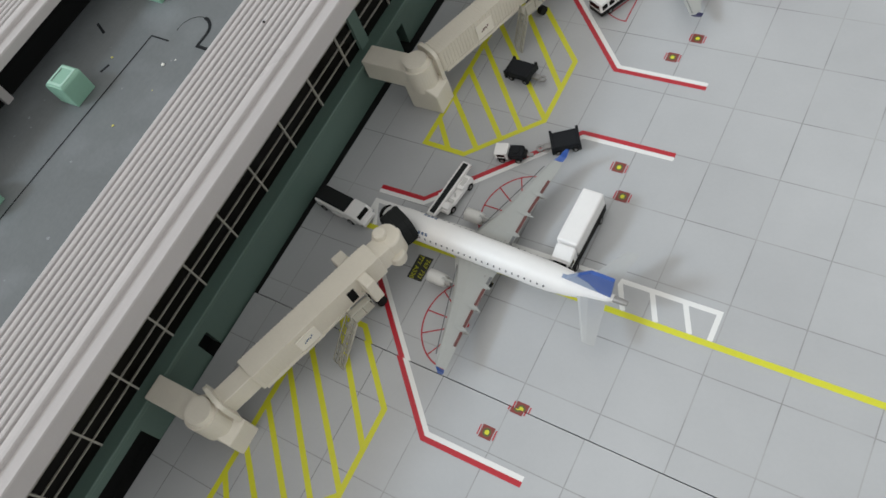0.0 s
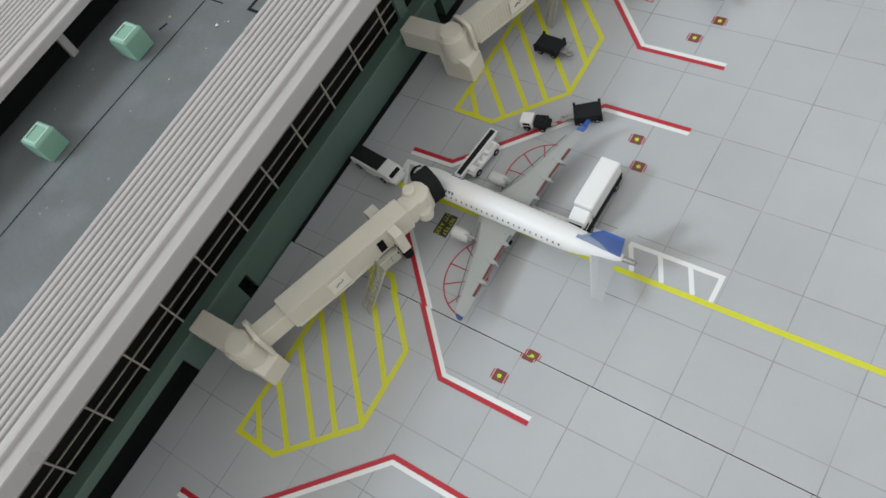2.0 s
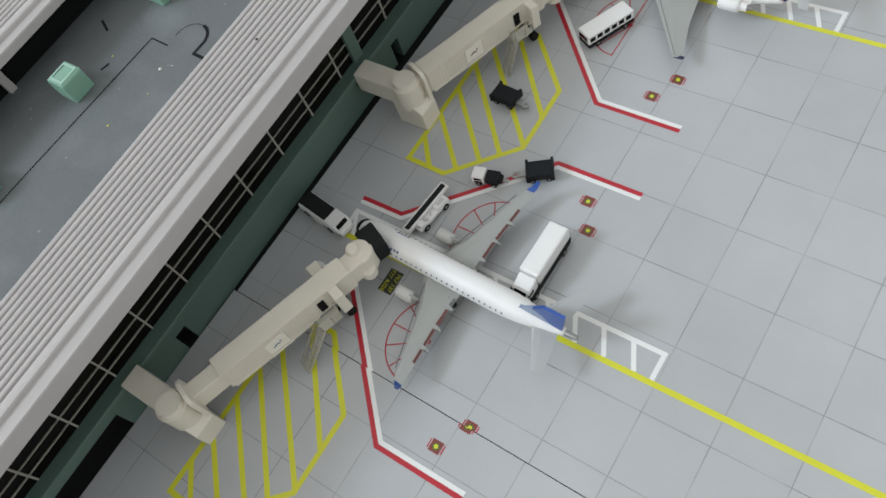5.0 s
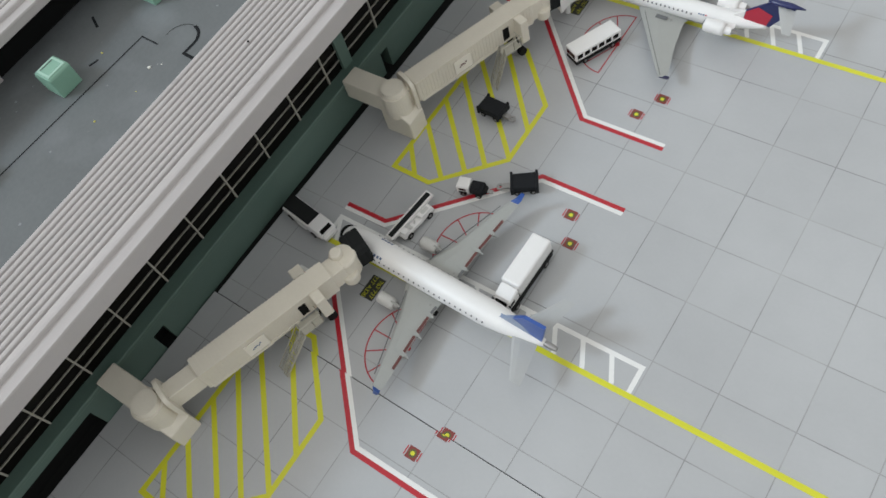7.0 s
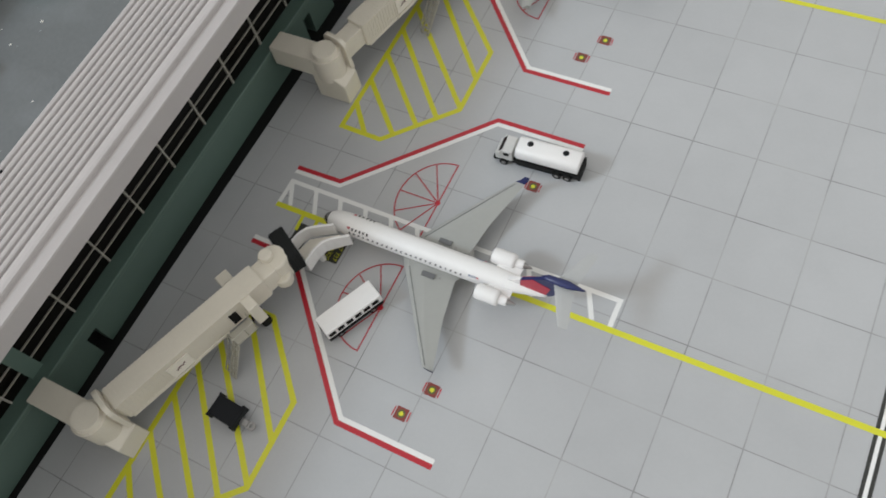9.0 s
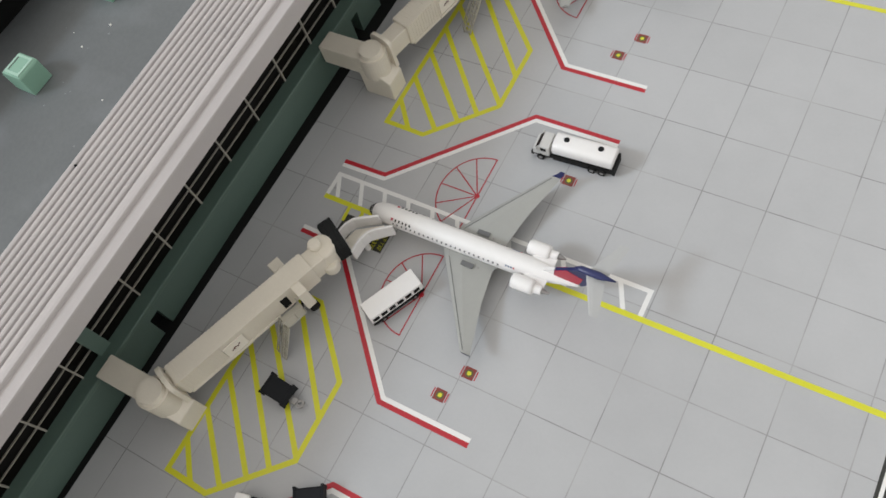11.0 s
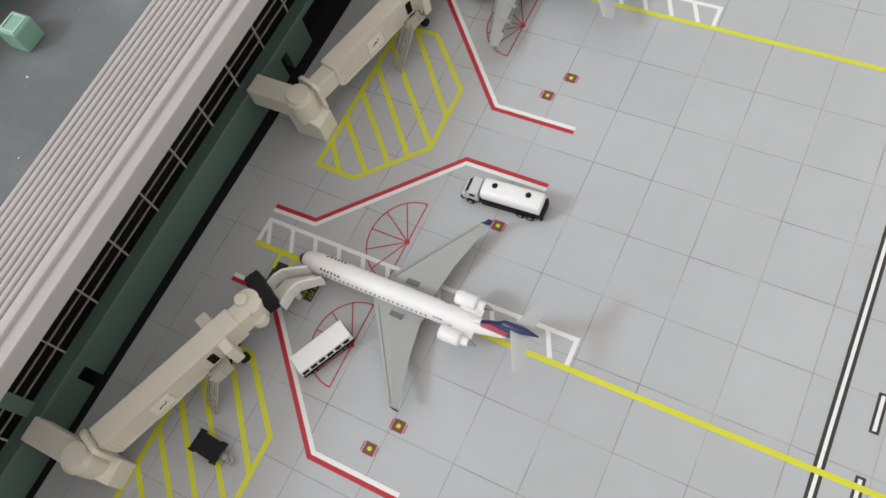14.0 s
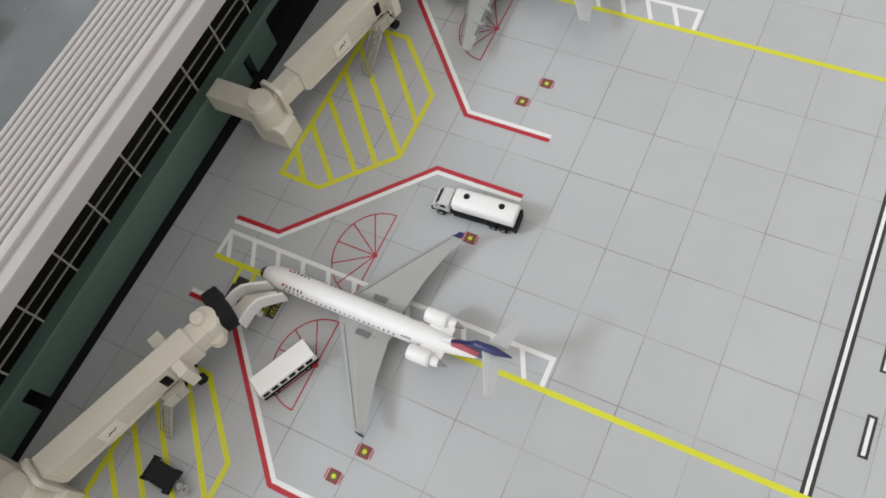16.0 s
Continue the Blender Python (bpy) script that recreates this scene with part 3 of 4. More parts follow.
# ---- aircraft ----
def fuselage_rings(length, r, zc, nose, tail, rise, n=24):
    rings = []
    prof = [(0.0, 0.02, -0.35), (0.004, 0.16, -0.33), (0.012, 0.31, -0.3), (0.035, 0.56, -0.22), (0.07, 0.77, -0.13), (0.11, 0.90, -0.06), (0.16, 0.98, -0.02), (0.2, 1.0, 0.0)]
    for f, k, dz in prof:
        rings.append(ring_x(nose * f / 0.2, 0, zc + dz * r, r * k, r * k, n))
    body = length - tail
    for f in (0.3, 0.6, 1.0):
        rings.append(ring_x(nose + (body - nose) * f, 0, zc, r, r, n))
    for f, k in ((0.2, 0.97), (0.4, 0.86), (0.6, 0.68), (0.8, 0.47), (0.93, 0.33), (1.0, 0.25)):
        rings.append(ring_x(body + tail * f, 0, zc + rise * f ** 1.4, r * k, r * k, n))
    return rings


def wing_part(name, stations, material, parent, label=""):
    """A tapered surface from stations of leading edge x, y, z, chord and thickness."""
    rings = []
    for x, y, z, c, th in stations:
        rings.append([(x, y, z), (x + c * 0.12, y, z + th * 0.45), (x + c * 0.4, y, z + th * 0.6), (x + c, y, z + th * 0.05), (x + c * 0.4, y, z - th * 0.4), (x + c * 0.12, y, z - th * 0.4)])
    return part(name, loft(bmesh.new(), rings), material, parent, label)


def upright(name, outline, y, thick, material, parent, label=""):
    b = bmesh.new()
    loft(b, [[(px, y - thick / 2, pz) for px, pz in outline], [(px, y + thick / 2, pz) for px, pz in outline]])
    return part(name, b, material, parent, label)


def windows_row(parent, x0, x1, step, r, zc, up, material, size=1.0):
    z = zc + r * math.sin(up)
    y = r * math.cos(up)
    for s in (1, -1):
        me = data_of("cabin_window", box(-0.015 * size, 0.015 * size, -0.005, 0.005, -0.022 * size, 0.022 * size), material)
        k = 0
        while x0 + k * step < x1:
            ob = new("cabin_window", me)
            ob.parent = parent
            ob.matrix_basis = pose(U * (x0 + k * step), U * s * y, U * z, s * math.degrees(up), 0, 0)
            k += 1


def title_bars(t, starts, width, s, r, zc, material):
    """The airline's title as plain upright bars, one for each letter."""
    for x0 in starts:
        ob = part("title_bar", box(x0, x0 + width, -0.003, 0.003, -0.02, 0.02), material, t)
        ob.matrix_basis = pose(0, U * s * (r * math.cos(0.8) + 0.001), U * (zc + r * math.sin(0.8)), s * 46, 0, 0)


def regional_jet(x, y, turn):
    t = thing("regional_jet", x, y, 0, turn, "white model regional jet with red and navy tail", "aircraft", "parked aircraft")
    r, zc, L = 0.168, 0.33, 3.56
    part("fuselage", loft(bmesh.new(), fuselage_rings(L, r, zc, 0.5, 1.05, 0.09)), WHITE, t, "glossy white fuselage", True)
    part("cockpit_window", loft(bmesh.new(), [ring_x(0.03, 0, zc - 0.050, 0.056, 0.056), ring_x(0.075, 0, zc - 0.040, 0.089, 0.089), ring_x(0.12, 0, zc - 0.031, 0.109, 0.109)]), CHARCOAL, t, "black cockpit glazing", True)
    windows_row(t, 0.55, 2.4, 0.078, r - 0.001, zc, 0.4, WINDOW_GREY, 0.72)
    for s in (1, -1):
        wing_part("wing", [(1.36, s * 0.1, 0.2, 0.96, 0.09), (1.45, s * 0.22, 0.21, 0.81, 0.075), (1.86, s * 0.78, 0.25, 0.50, 0.045), (2.42, s * 1.54, 0.30, 0.15, 0.02)], WING, t, "grey wing")
        wing_part("winglet", [(2.42, s * 1.54, 0.30, 0.15, 0.018), (2.50, s * 1.565, 0.36, 0.11, 0.012), (2.56, s * 1.585, 0.44, 0.07, 0.008)], NAVY, t, "navy winglet")
        b = bmesh.new()
        loft(b, [[(x - 0.006, s * y, z), (x + 0.006, s * y, z), (x + 0.006, s * y, z + 0.004), (x - 0.006, s * y, z + 0.004)] for x, y, z in ((1.56, 0.25, 0.247), (1.93, 0.78, 0.272), (2.44, 1.5, 0.309))])
        part("slat_line", b, MARK_GREY, t)
        part("wing_walkway", box(1.78, 1.98, s * 0.28 - 0.04, s * 0.28 + 0.04, 0.262, 0.268), MARK_GREY, t)
        n = part("engine", loft(bmesh.new(), [ring_x(2.64, s * 0.29, 0.40, 0.095, 0.095), ring_x(2.655, s * 0.29, 0.40, 0.108, 0.108), ring_x(2.69, s * 0.29, 0.40, 0.115, 0.115), ring_x(2.93, s * 0.29, 0.40, 0.115, 0.115), ring_x(2.98, s * 0.29, 0.40, 0.105, 0.105), ring_x(2.985, s * 0.29, 0.40, 0.08, 0.08)]), WHITE, t, "white rear engine", True)
        part("intake", tube(bmesh.new(), (2.635, s * 0.29, 0.40), (2.66, s * 0.29, 0.40), 0.09), CHARCOAL, n)
        part("exhaust", tube(bmesh.new(), (2.97, s * 0.29, 0.40), (3.10, s * 0.29, 0.40), 0.075, 0.065), WHITE, n, "white exhaust pipe")
        part("exhaust_plug", tube(bmesh.new(), (3.09, s * 0.29, 0.40), (3.22, s * 0.29, 0.40), 0.05, 0.012), SILVER, n, "bare metal exhaust cone")
        wing_part("pylon", [(2.75, s * 0.1, 0.40, 0.36, 0.05), (2.75, s * 0.25, 0.40, 0.36, 0.05)], WHITE, t)
        wing_part("stabiliser", [(3.66, s * 0.0, 0.905, 0.28, 0.03), (3.93, s * 0.55, 0.91, 0.13, 0.012)], STABILISER, t, "pale grey stabiliser")
    upright("fin", [(3.17, 0.44), (3.19, 0.635), (3.55, 0.93), (3.95, 0.94), (3.60, 0.44)], 0, 0.05, NAVY, t, "navy fin")
    upright("dorsal_fin", [(2.80, 0.44), (3.0, 0.50), (3.188, 0.633), (3.168, 0.44)], 0, 0.05, WHITE, t, "white dorsal fin")
    part("fin_bullet", loft(bmesh.new(), [ring_x(3.5, 0, 0.95, 0.008, 0.008, 12), ring_x(3.58, 0, 0.955, 0.05, 0.04, 12), ring_x(3.85, 0, 0.96, 0.058, 0.042, 12), ring_x(4.08, 0, 0.96, 0.01, 0.01, 12)]), NAVY, t, "navy fin-top fairing", True)
    upright("fin_flash", [(3.18, 0.46), (3.20, 0.64), (3.38, 0.79), (3.62, 0.69), (3.55, 0.46)], 0, 0.062, TAIL_RED, t, "red tail flash")
    for s in (1, -1):
        title_bars(t, [0.58 + 0.062 * k for k in range(5)], 0.022, s, r, zc, CHARCOAL)
        part("title_mark", box(0.51, 0.545, -0.004, 0.004, -0.018, 0.018), TAIL_RED, t, "small red mark").matrix_basis = pose(0, U * s * (r * math.cos(0.85) + 0.002), U * (zc + r * math.sin(0.85)), s * 48, 0, 0)
        for k in range(4):
            part("registration_bar", box(2.46 + 0.04 * k, 2.484 + 0.04 * k, -0.003, 0.003, -0.013, 0.013), TAIL_RED if k == 3 else MARK_BLUE, t).matrix_basis = pose(0, U * s * (r * math.cos(0.62) + 0.0005), U * (zc + r * math.sin(0.62)), s * 35, 0, 0)
        part("main_gear", tube(bmesh.new(), (2.05, s * 0.26 - 0.03, 0.07), (2.05, s * 0.26 + 0.03, 0.07), 0.07), RUBBER, t)
        part("gear_leg", tube(bmesh.new(), (2.05, s * 0.26, 0.07), (2.05, s * 0.26, 0.24), 0.018), SILVER, t)
    part("nose_gear", tube(bmesh.new(), (0.4, -0.04, 0.05), (0.4, 0.04, 0.05), 0.05), RUBBER, t)
    part("gear_leg", tube(bmesh.new(), (0.4, 0, 0.05), (0.4, 0, 0.22), 0.015), SILVER, t)
    return t


def twin_jet(x, y, turn, label, body, fin, tip, dark):
    t = thing("airliner", x, y, 0, turn, label, "aircraft", "parked aircraft")
    r, zc, L = 0.205, 0.40, 3.98
    part("fuselage", loft(bmesh.new(), fuselage_rings(L - 0.18, r, zc, 0.6, 1.1, 0.08)), body, t, "", True)
    part("tail_cone", loft(bmesh.new(), [ring_x(L - 0.22, 0, zc + 0.078, 0.048, 0.048), ring_x(L - 0.06, 0, zc + 0.084, 0.044, 0.044), ring_x(L + 0.01, 0, zc + 0.088, 0.034, 0.034)]), SILVER, t, "bare metal tail cone")
    part("cockpit_window", loft(bmesh.new(), [ring_x(0.085, 0, zc - 0.02, 0.111, 0.111), ring_x(0.15, 0, zc - 0.012, 0.151, 0.151)]), GLASS, t, "black cockpit glazing", True)
    windows_row(t, 0.7, 2.95, 0.095, r - 0.001, zc, 0.40, MARK_GREY if dark else WINDOW_GREY, 0.68)
    for s in (1, -1):
        wing_part("wing", [(1.34, s * 0.1, 0.27, 0.82, 0.1), (1.45, s * 0.2, 0.275, 0.67, 0.085), (1.70, s * 0.66, 0.30, 0.42, 0.05), (2.05, s * 1.74, 0.36, 0.16, 0.02)], WING, t, "grey wing with flap gaps")
        wing_part("winglet", [(2.06, s * 1.75, 0.365, 0.14, 0.018), (2.13, s * 1.80, 0.42, 0.11, 0.012), (2.22, s * 1.86, 0.56, 0.06, 0.008)], tip, t, "coloured winglet")
        for k, yy in enumerate((0.45, 0.8, 1.15)):
            xx = 2.11 + 0.035 * k
            part("flap_fairing", loft(bmesh.new(), [ring_x(xx - 0.16, s * yy, 0.27, 0.012, 0.012, 8), ring_x(xx - 0.05, s * yy, 0.27, 0.03, 0.03, 8), ring_x(xx + 0.05, s * yy, 0.28, 0.008, 0.008, 8)]), WING, t)
        def te(q):
            return 2.12 + (0.0 if q < 0.66 else 0.0833 * (q - 0.66))

        def up(q):
            return 0.285 + 0.054 * (q - 0.2)

        upright_line = [(1.55, 0.3), (1.98, 1.6)]
        b = bmesh.new()
        loft(b, [[(x - 0.008, s * y, z), (x + 0.008, s * y, z), (x + 0.008, s * y, z + 0.004), (x - 0.008, s * y, z + 0.004)] for (x, y), z in zip(upright_line, (0.318, 0.366))])
        part("slat_line", b, MARK_GREY, t)
        for ya, yb in ((0.28, 0.43), (0.48, 0.77), (0.83, 1.12), (1.18, 1.4)):
            b = bmesh.new()
            loft(b, [[(te(q) - 0.05, s * q, up(q) + 0.010), (te(q) - 0.012, s * q, up(q) + 0.006), (te(q) - 0.012, s * q, up(q) - 0.02), (te(q) - 0.05, s * q, up(q) - 0.02)] for q in (ya, yb)])
            part("flap_gap", b, FLAP_BROWN if ya > 0.4 and not dark else MARK_GREY, t)
        for q in (0.44, 0.79, 1.14):
            b = loft(bmesh.new(), [[(te(q) - 0.17, s * q - 0.006, up(q) + 0.02), (te(q) - 0.17, s * q + 0.006, up(q) + 0.02), (te(q) - 0.17, s * q, up(q))], [(te(q) - 0.04, s * q - 0.035, up(q) + 0.018), (te(q) - 0.04, s * q + 0.035, up(q) + 0.018), (te(q) - 0.04, s * q, up(q) - 0.03)], [(te(q) + 0.045, s * q - 0.006, up(q) + 0.006), (te(q) + 0.045, s * q + 0.006, up(q) + 0.006), (te(q) + 0.045, s * q, up(q) - 0.01)]])
            part("flap_track", b, WING, t)
        n = part("engine", loft(bmesh.new(), [ring_x(1.180, s * 0.55, 0.18, 0.082, 0.082), ring_x(1.190, s * 0.55, 0.18, 0.096, 0.096), ring_x(1.210, s * 0.55, 0.18, 0.1, 0.1), ring_x(1.390, s * 0.55, 0.18, 0.1, 0.1), ring_x(1.470, s * 0.55, 0.18, 0.086, 0.086), ring_x(1.480, s * 0.55, 0.18, 0.07, 0.07)]), NACELLE, t, "pale grey engine nacelle", True)
        part("intake", tube(bmesh.new(), (1.176, s * 0.55, 0.18), (1.210, s * 0.55, 0.18), 0.078), CHARCOAL, n)
        part("exhaust", tube(bmesh.new(), (1.47, s * 0.55, 0.185), (1.56, s * 0.55, 0.19), 0.062, 0.045), SILVER, n)
        upright("engine_pylon", [(1.38, 0.27), (1.9, 0.29), (1.9, 0.25), (1.5, 0.24)], s * 0.55, 0.03, WING, t)
        wing_part("stabiliser", [(3.30, s * 0.06, 0.45, 0.42, 0.04), (3.68, s * 0.70, 0.48, 0.17, 0.015)], STABILISER, t, "pale grey stabiliser")
        part("main_gear", tube(bmesh.new(), (2.0, s * 0.3 - 0.03, 0.07), (2.0, s * 0.3 + 0.03, 0.07), 0.07), RUBBER, t)
        part("gear_leg", tube(bmesh.new(), (2.0, s * 0.3, 0.07), (2.0, s * 0.3, 0.3), 0.018), SILVER, t)
        starts = [0.8 + 0.062 * k for k in range(19) if k not in (2, 10)] if dark else [0.80 + 0.06 * k for k in range(4)]
        title_bars(t, starts, 0.036, s, r, zc, WHITE if dark else MARK_BLUE)
    part("nose_gear", tube(bmesh.new(), (0.5, -0.04, 0.05), (0.5, 0.04, 0.05), 0.05), RUBBER, t)
    part("gear_leg", tube(bmesh.new(), (0.5, 0, 0.05), (0.5, 0, 0.25), 0.015), SILVER, t)
    upright("fin", [(2.88, 0.56), (3.15, 0.61), (3.54, 1.04), (3.86, 1.04), (3.76, 0.50)], 0, 0.05, fin, t, "fin")
    if dark:
        upright("fin_cap", [(3.45, 0.94), (3.54, 1.045), (3.87, 1.045), (3.85, 0.94)], 0, 0.06, TAIL_RED, t, "red fin cap")
        for k in range(3):
            upright("fin_stripe", [(3.36 + 0.02 * k, 0.66 + 0.06 * k), (3.72, 0.66 + 0.06 * k), (3.72, 0.68 + 0.06 * k), (3.38 + 0.02 * k, 0.68 + 0.06 * k)], 0, 0.058, MARK_GREY, t)
    else:
        upright("fin_swirl", [(2.93, 0.565), (3.15, 0.612), (3.34, 0.82), (3.48, 0.74), (3.60, 0.56)], 0, 0.058, PALE_BLUE, t, "pale blue swirl on the fin")
    return t


twin_jet(-3.08, -11.725, -2.2, "white model airliner with blue tail, docked at the jet bridge", WHITE, BLUE, BLUE, False)
regional_jet(-2.5, -5.36, 0.3)
twin_jet(-3.42, 1.02, 0.5, "charcoal model airliner with red-capped tail", CHARCOAL, CHARCOAL, WING, True)


# ---- apron vehicles ----
def wheels(t, pairs, half, r=0.055, mid=0.0):
    for x in pairs:
        for s in (1, -1):
            w = part("wheel", tube(bmesh.new(), (x, mid + s * half - 0.02, r), (x, mid + s * half + 0.02, r), r, r, 14), RUBBER, t)
            part("hub", tube(bmesh.new(), (x, mid + s * half - 0.023, r), (x, mid + s * half + 0.023, r), r * 0.5, r * 0.5, 10), SILVER, w)


def tow_tractor(x, y, turn):
    t = thing("pushback_tractor", x, y, 0, turn, "white tractor with black flat deck by the terminal", "vehicle", "apron vehicles")
    part("body", box(-0.5, 0.36, -0.16, 0.16, 0.06, 0.215, 0.02), WHITE, t)
    part("deck", box(-0.485, 0.15, -0.125, 0.145, 0.21, 0.24, 0.012), HOOD, t, "black deck")
    part("rear_lamp_bar", box(-0.535, -0.49, -0.14, 0.14, 0.1, 0.22, 0.012), RUBBER, t)
    b = bmesh.new()
    prism_y(b, [(0.15, 0.1), (0.47, 0.1), (0.47, 0.17), (0.40, 0.25), (0.15, 0.26)], -0.155, 0.155)
    bmesh.ops.bevel(b, geom=b.edges[:], offset=0.015, segments=1, affect="EDGES")
    c = part("cab", b, WHITE, t)
    b = loft(bmesh.new(), [[(0.405, y, 0.249), (0.455, y, 0.196), (0.46, y, 0.2), (0.41, y, 0.253)] for y in (-0.11, 0.11)])
    part("windscreen", b, GLASS, c)
    part("bumper", box(0.46, 0.53, -0.13, 0.13, 0.06, 0.13, 0.01), WHITE, t)
    for s in (1, -1):
        part("running_board", box(-0.16, 0.06, min(s * 0.15, s * 0.175), max(s * 0.15, s * 0.175), 0.06, 0.09), WHITE, t)
    wheels(t, (-0.34, 0.24), 0.152, 0.065)


def belt_loader(x, y, turn):
    t = thing("belt_loader", x, y, 0, turn, "white belt loader with black conveyor", "vehicle", "apron vehicles")
    part("chassis", box(-0.34, 0.36, -0.09, 0.15, 0.07, 0.15, 0.018), WHITE, t)
    part("engine_box", box(-0.32, -0.06, 0.03, 0.145, 0.145, 0.20, 0.015), WHITE, t)
    part("engine_hatch", box(-0.27, -0.12, 0.05, 0.125, 0.198, 0.206, 0.004), NACELLE, t)
    part("seat_box", box(0.22, 0.33, 0.03, 0.145, 0.145, 0.20, 0.012), WHITE, t)
    part("seat", box(0.13, 0.19, 0.05, 0.13, 0.145, 0.18, 0.008), NACELLE, t)
    part("steering_column", tube(bmesh.new(), (0.07, 0.09, 0.14), (0.04, 0.09, 0.21), 0.012, 0.012, 8), NACELLE, t)
    part("lift_ram", tube(bmesh.new(), (0.30, 0.01, 0.12), (0.36, -0.05, 0.19), 0.018, 0.018, 8), SILVER, t)
    b = loft(bmesh.new(), [[(-0.46, -0.115, 0.255), (-0.46, 0.035, 0.255), (-0.46, 0.035, 0.20), (-0.46, -0.115, 0.20)], [(0.49, -0.115, 0.20), (0.49, 0.035, 0.20), (0.49, 0.035, 0.14), (0.49, -0.115, 0.14)]])
    f = part("conveyor_frame", b, WHITE, t)
    b = loft(bmesh.new(), [[(-0.45, -0.082, 0.266), (-0.45, 0.002, 0.266), (-0.45, 0.002, 0.25), (-0.45, -0.082, 0.25)], [(0.48, -0.082, 0.212), (0.48, 0.002, 0.212), (0.48, 0.002, 0.19), (0.48, -0.082, 0.19)]])
    part("belt", b, HOOD, f, "black rubber belt")
    for px, pz in ((-0.46, 0.23), (0.49, 0.172)):
        part("end_roller", tube(bmesh.new(), (px, -0.115, pz), (px, 0.035, pz), 0.026), WHITE, f)
    for px in (-0.3, -0.08, 0.16):
        part("side_bracket", box(px - 0.02, px + 0.02, -0.135, -0.112, 0.17, 0.22, 0.004), WHITE, f)
    wheels(t, (-0.22, 0.24), 0.105, 0.062, 0.035)


def catering_truck(x, y, turn):
    t = thing("catering_truck", x, y, 0, turn, "white box truck parked behind the wing", "vehicle", "apron vehicles")
    part("chassis", box(-0.5, 0.62, -0.16, 0.145, 0.05, 0.165, 0.008), RUBBER, t, "black chassis")
    part("box_body", box(-0.52, 0.37, -0.18, 0.14, 0.19, 0.45, 0.035), WHITE, t)
    part("box_sill", box(-0.5, 0.36, -0.165, 0.13, 0.16, 0.195), NACELLE, t)
    b = bmesh.new()
    prism_y(b, [(0.375, 0.09), (0.69, 0.09), (0.69, 0.17), (0.60, 0.31), (0.375, 0.385)], -0.165, 0.125)
    bmesh.ops.bevel(b, geom=b.edges[:], offset=0.018, segments=2, affect="EDGES")
    c = part("cab", b, WHITE, t)
    b = loft(bmesh.new(), [[(0.618, y, 0.303), (0.682, y, 0.207), (0.688, y, 0.211), (0.624, y, 0.307)] for y in (-0.12, 0.08)])
    part("windscreen", b, GLASS, c)
    for y in (-0.165, 0.125):
        part("side_window", box(0.50, 0.60, y - 0.004, y + 0.004, 0.21, 0.28), GLASS, c)
        part("mirror", box(0.615, 0.635, y - 0.02, y + 0.02, 0.22, 0.27, 0.004), RUBBER, c)
    part("rear_step", box(-0.55, -0.5, -0.14, 0.12, 0.06, 0.1), RUBBER, t)
    wheels(t, (-0.3, 0.5), 0.145, 0.068, -0.01)


def fuel_truck(x, y, turn):
    t = thing("fuel_truck", x, y, 0, turn, "white tanker truck with two dark hatches", "vehicle", "apron vehicles")
    part("chassis", box(-0.64, 0.66, -0.13, 0.14, 0.05, 0.14), RUBBER, t, "black chassis")
    part("side_skirt", box(-0.30, 0.28, -0.165, -0.13, 0.07, 0.15, 0.006), RUBBER, t)
    rings = []
    for px, k in ((-0.32, 0.94), (-0.30, 1.0), (0.64, 1.0), (0.66, 0.94)):
        rings.append([(px, 0.025 + 0.165 * k * math.copysign(abs(math.cos(a)) ** 0.6, math.cos(a)), 0.265 + 0.125 * k * math.copysign(abs(math.sin(a)) ** 0.6, math.sin(a))) for a in [2 * math.pi * j / 28 for j in range(28)]])
    tank = part("tank", loft(bmesh.new(), rings), WHITE, t, "glossy white tank", True)
    for px in (-0.13, 0.42):
        lid = part("hatch", tube(bmesh.new(), (px, 0.05, 0.37), (px, 0.05, 0.397), 0.05, 0.046, 20), CHARCOAL, tank, "dark round hatch")
        part("hatch_knob", tube(bmesh.new(), (px, 0.05, 0.395), (px, 0.05, 0.405), 0.02, 0.018, 12), HOOD, lid)
    b = bmesh.new()
    prism_y(b, [(-0.64, 0.1), (-0.36, 0.1), (-0.36, 0.33), (-0.52, 0.33), (-0.58, 0.24), (-0.64, 0.22)], -0.15, 0.15)
    bmesh.ops.bevel(b, geom=b.edges[:], offset=0.012, segments=1, affect="EDGES")
    c = part("cab", b, NACELLE, t, "light grey cab")
    b = loft(bmesh.new(), [[(-0.585, y, 0.252), (-0.53, y, 0.325), (-0.525, y, 0.329), (-0.59, y, 0.256)] for y in (-0.12, 0.12)])
    part("windscreen", b, GLASS, c)
    for y in (-0.16, 0.16):
        part("mirror", box(-0.565, -0.55, y - 0.025, y + 0.025, 0.24, 0.30, 0.004), NACELLE, c)
    part("side_window", box(-0.5, -0.41, -0.154, 0.154, 0.22, 0.29), GLASS, c)
    part("bumper", box(-0.67, -0.62, -0.15, 0.15, 0.05, 0.13, 0.01), RUBBER, t)
    part("rear_bumper", box(0.655, 0.70, -0.15, 0.17, 0.05, 0.24, 0.01), RUBBER, t)
    wheels(t, (-0.5, 0.34, 0.5), 0.155, 0.065)


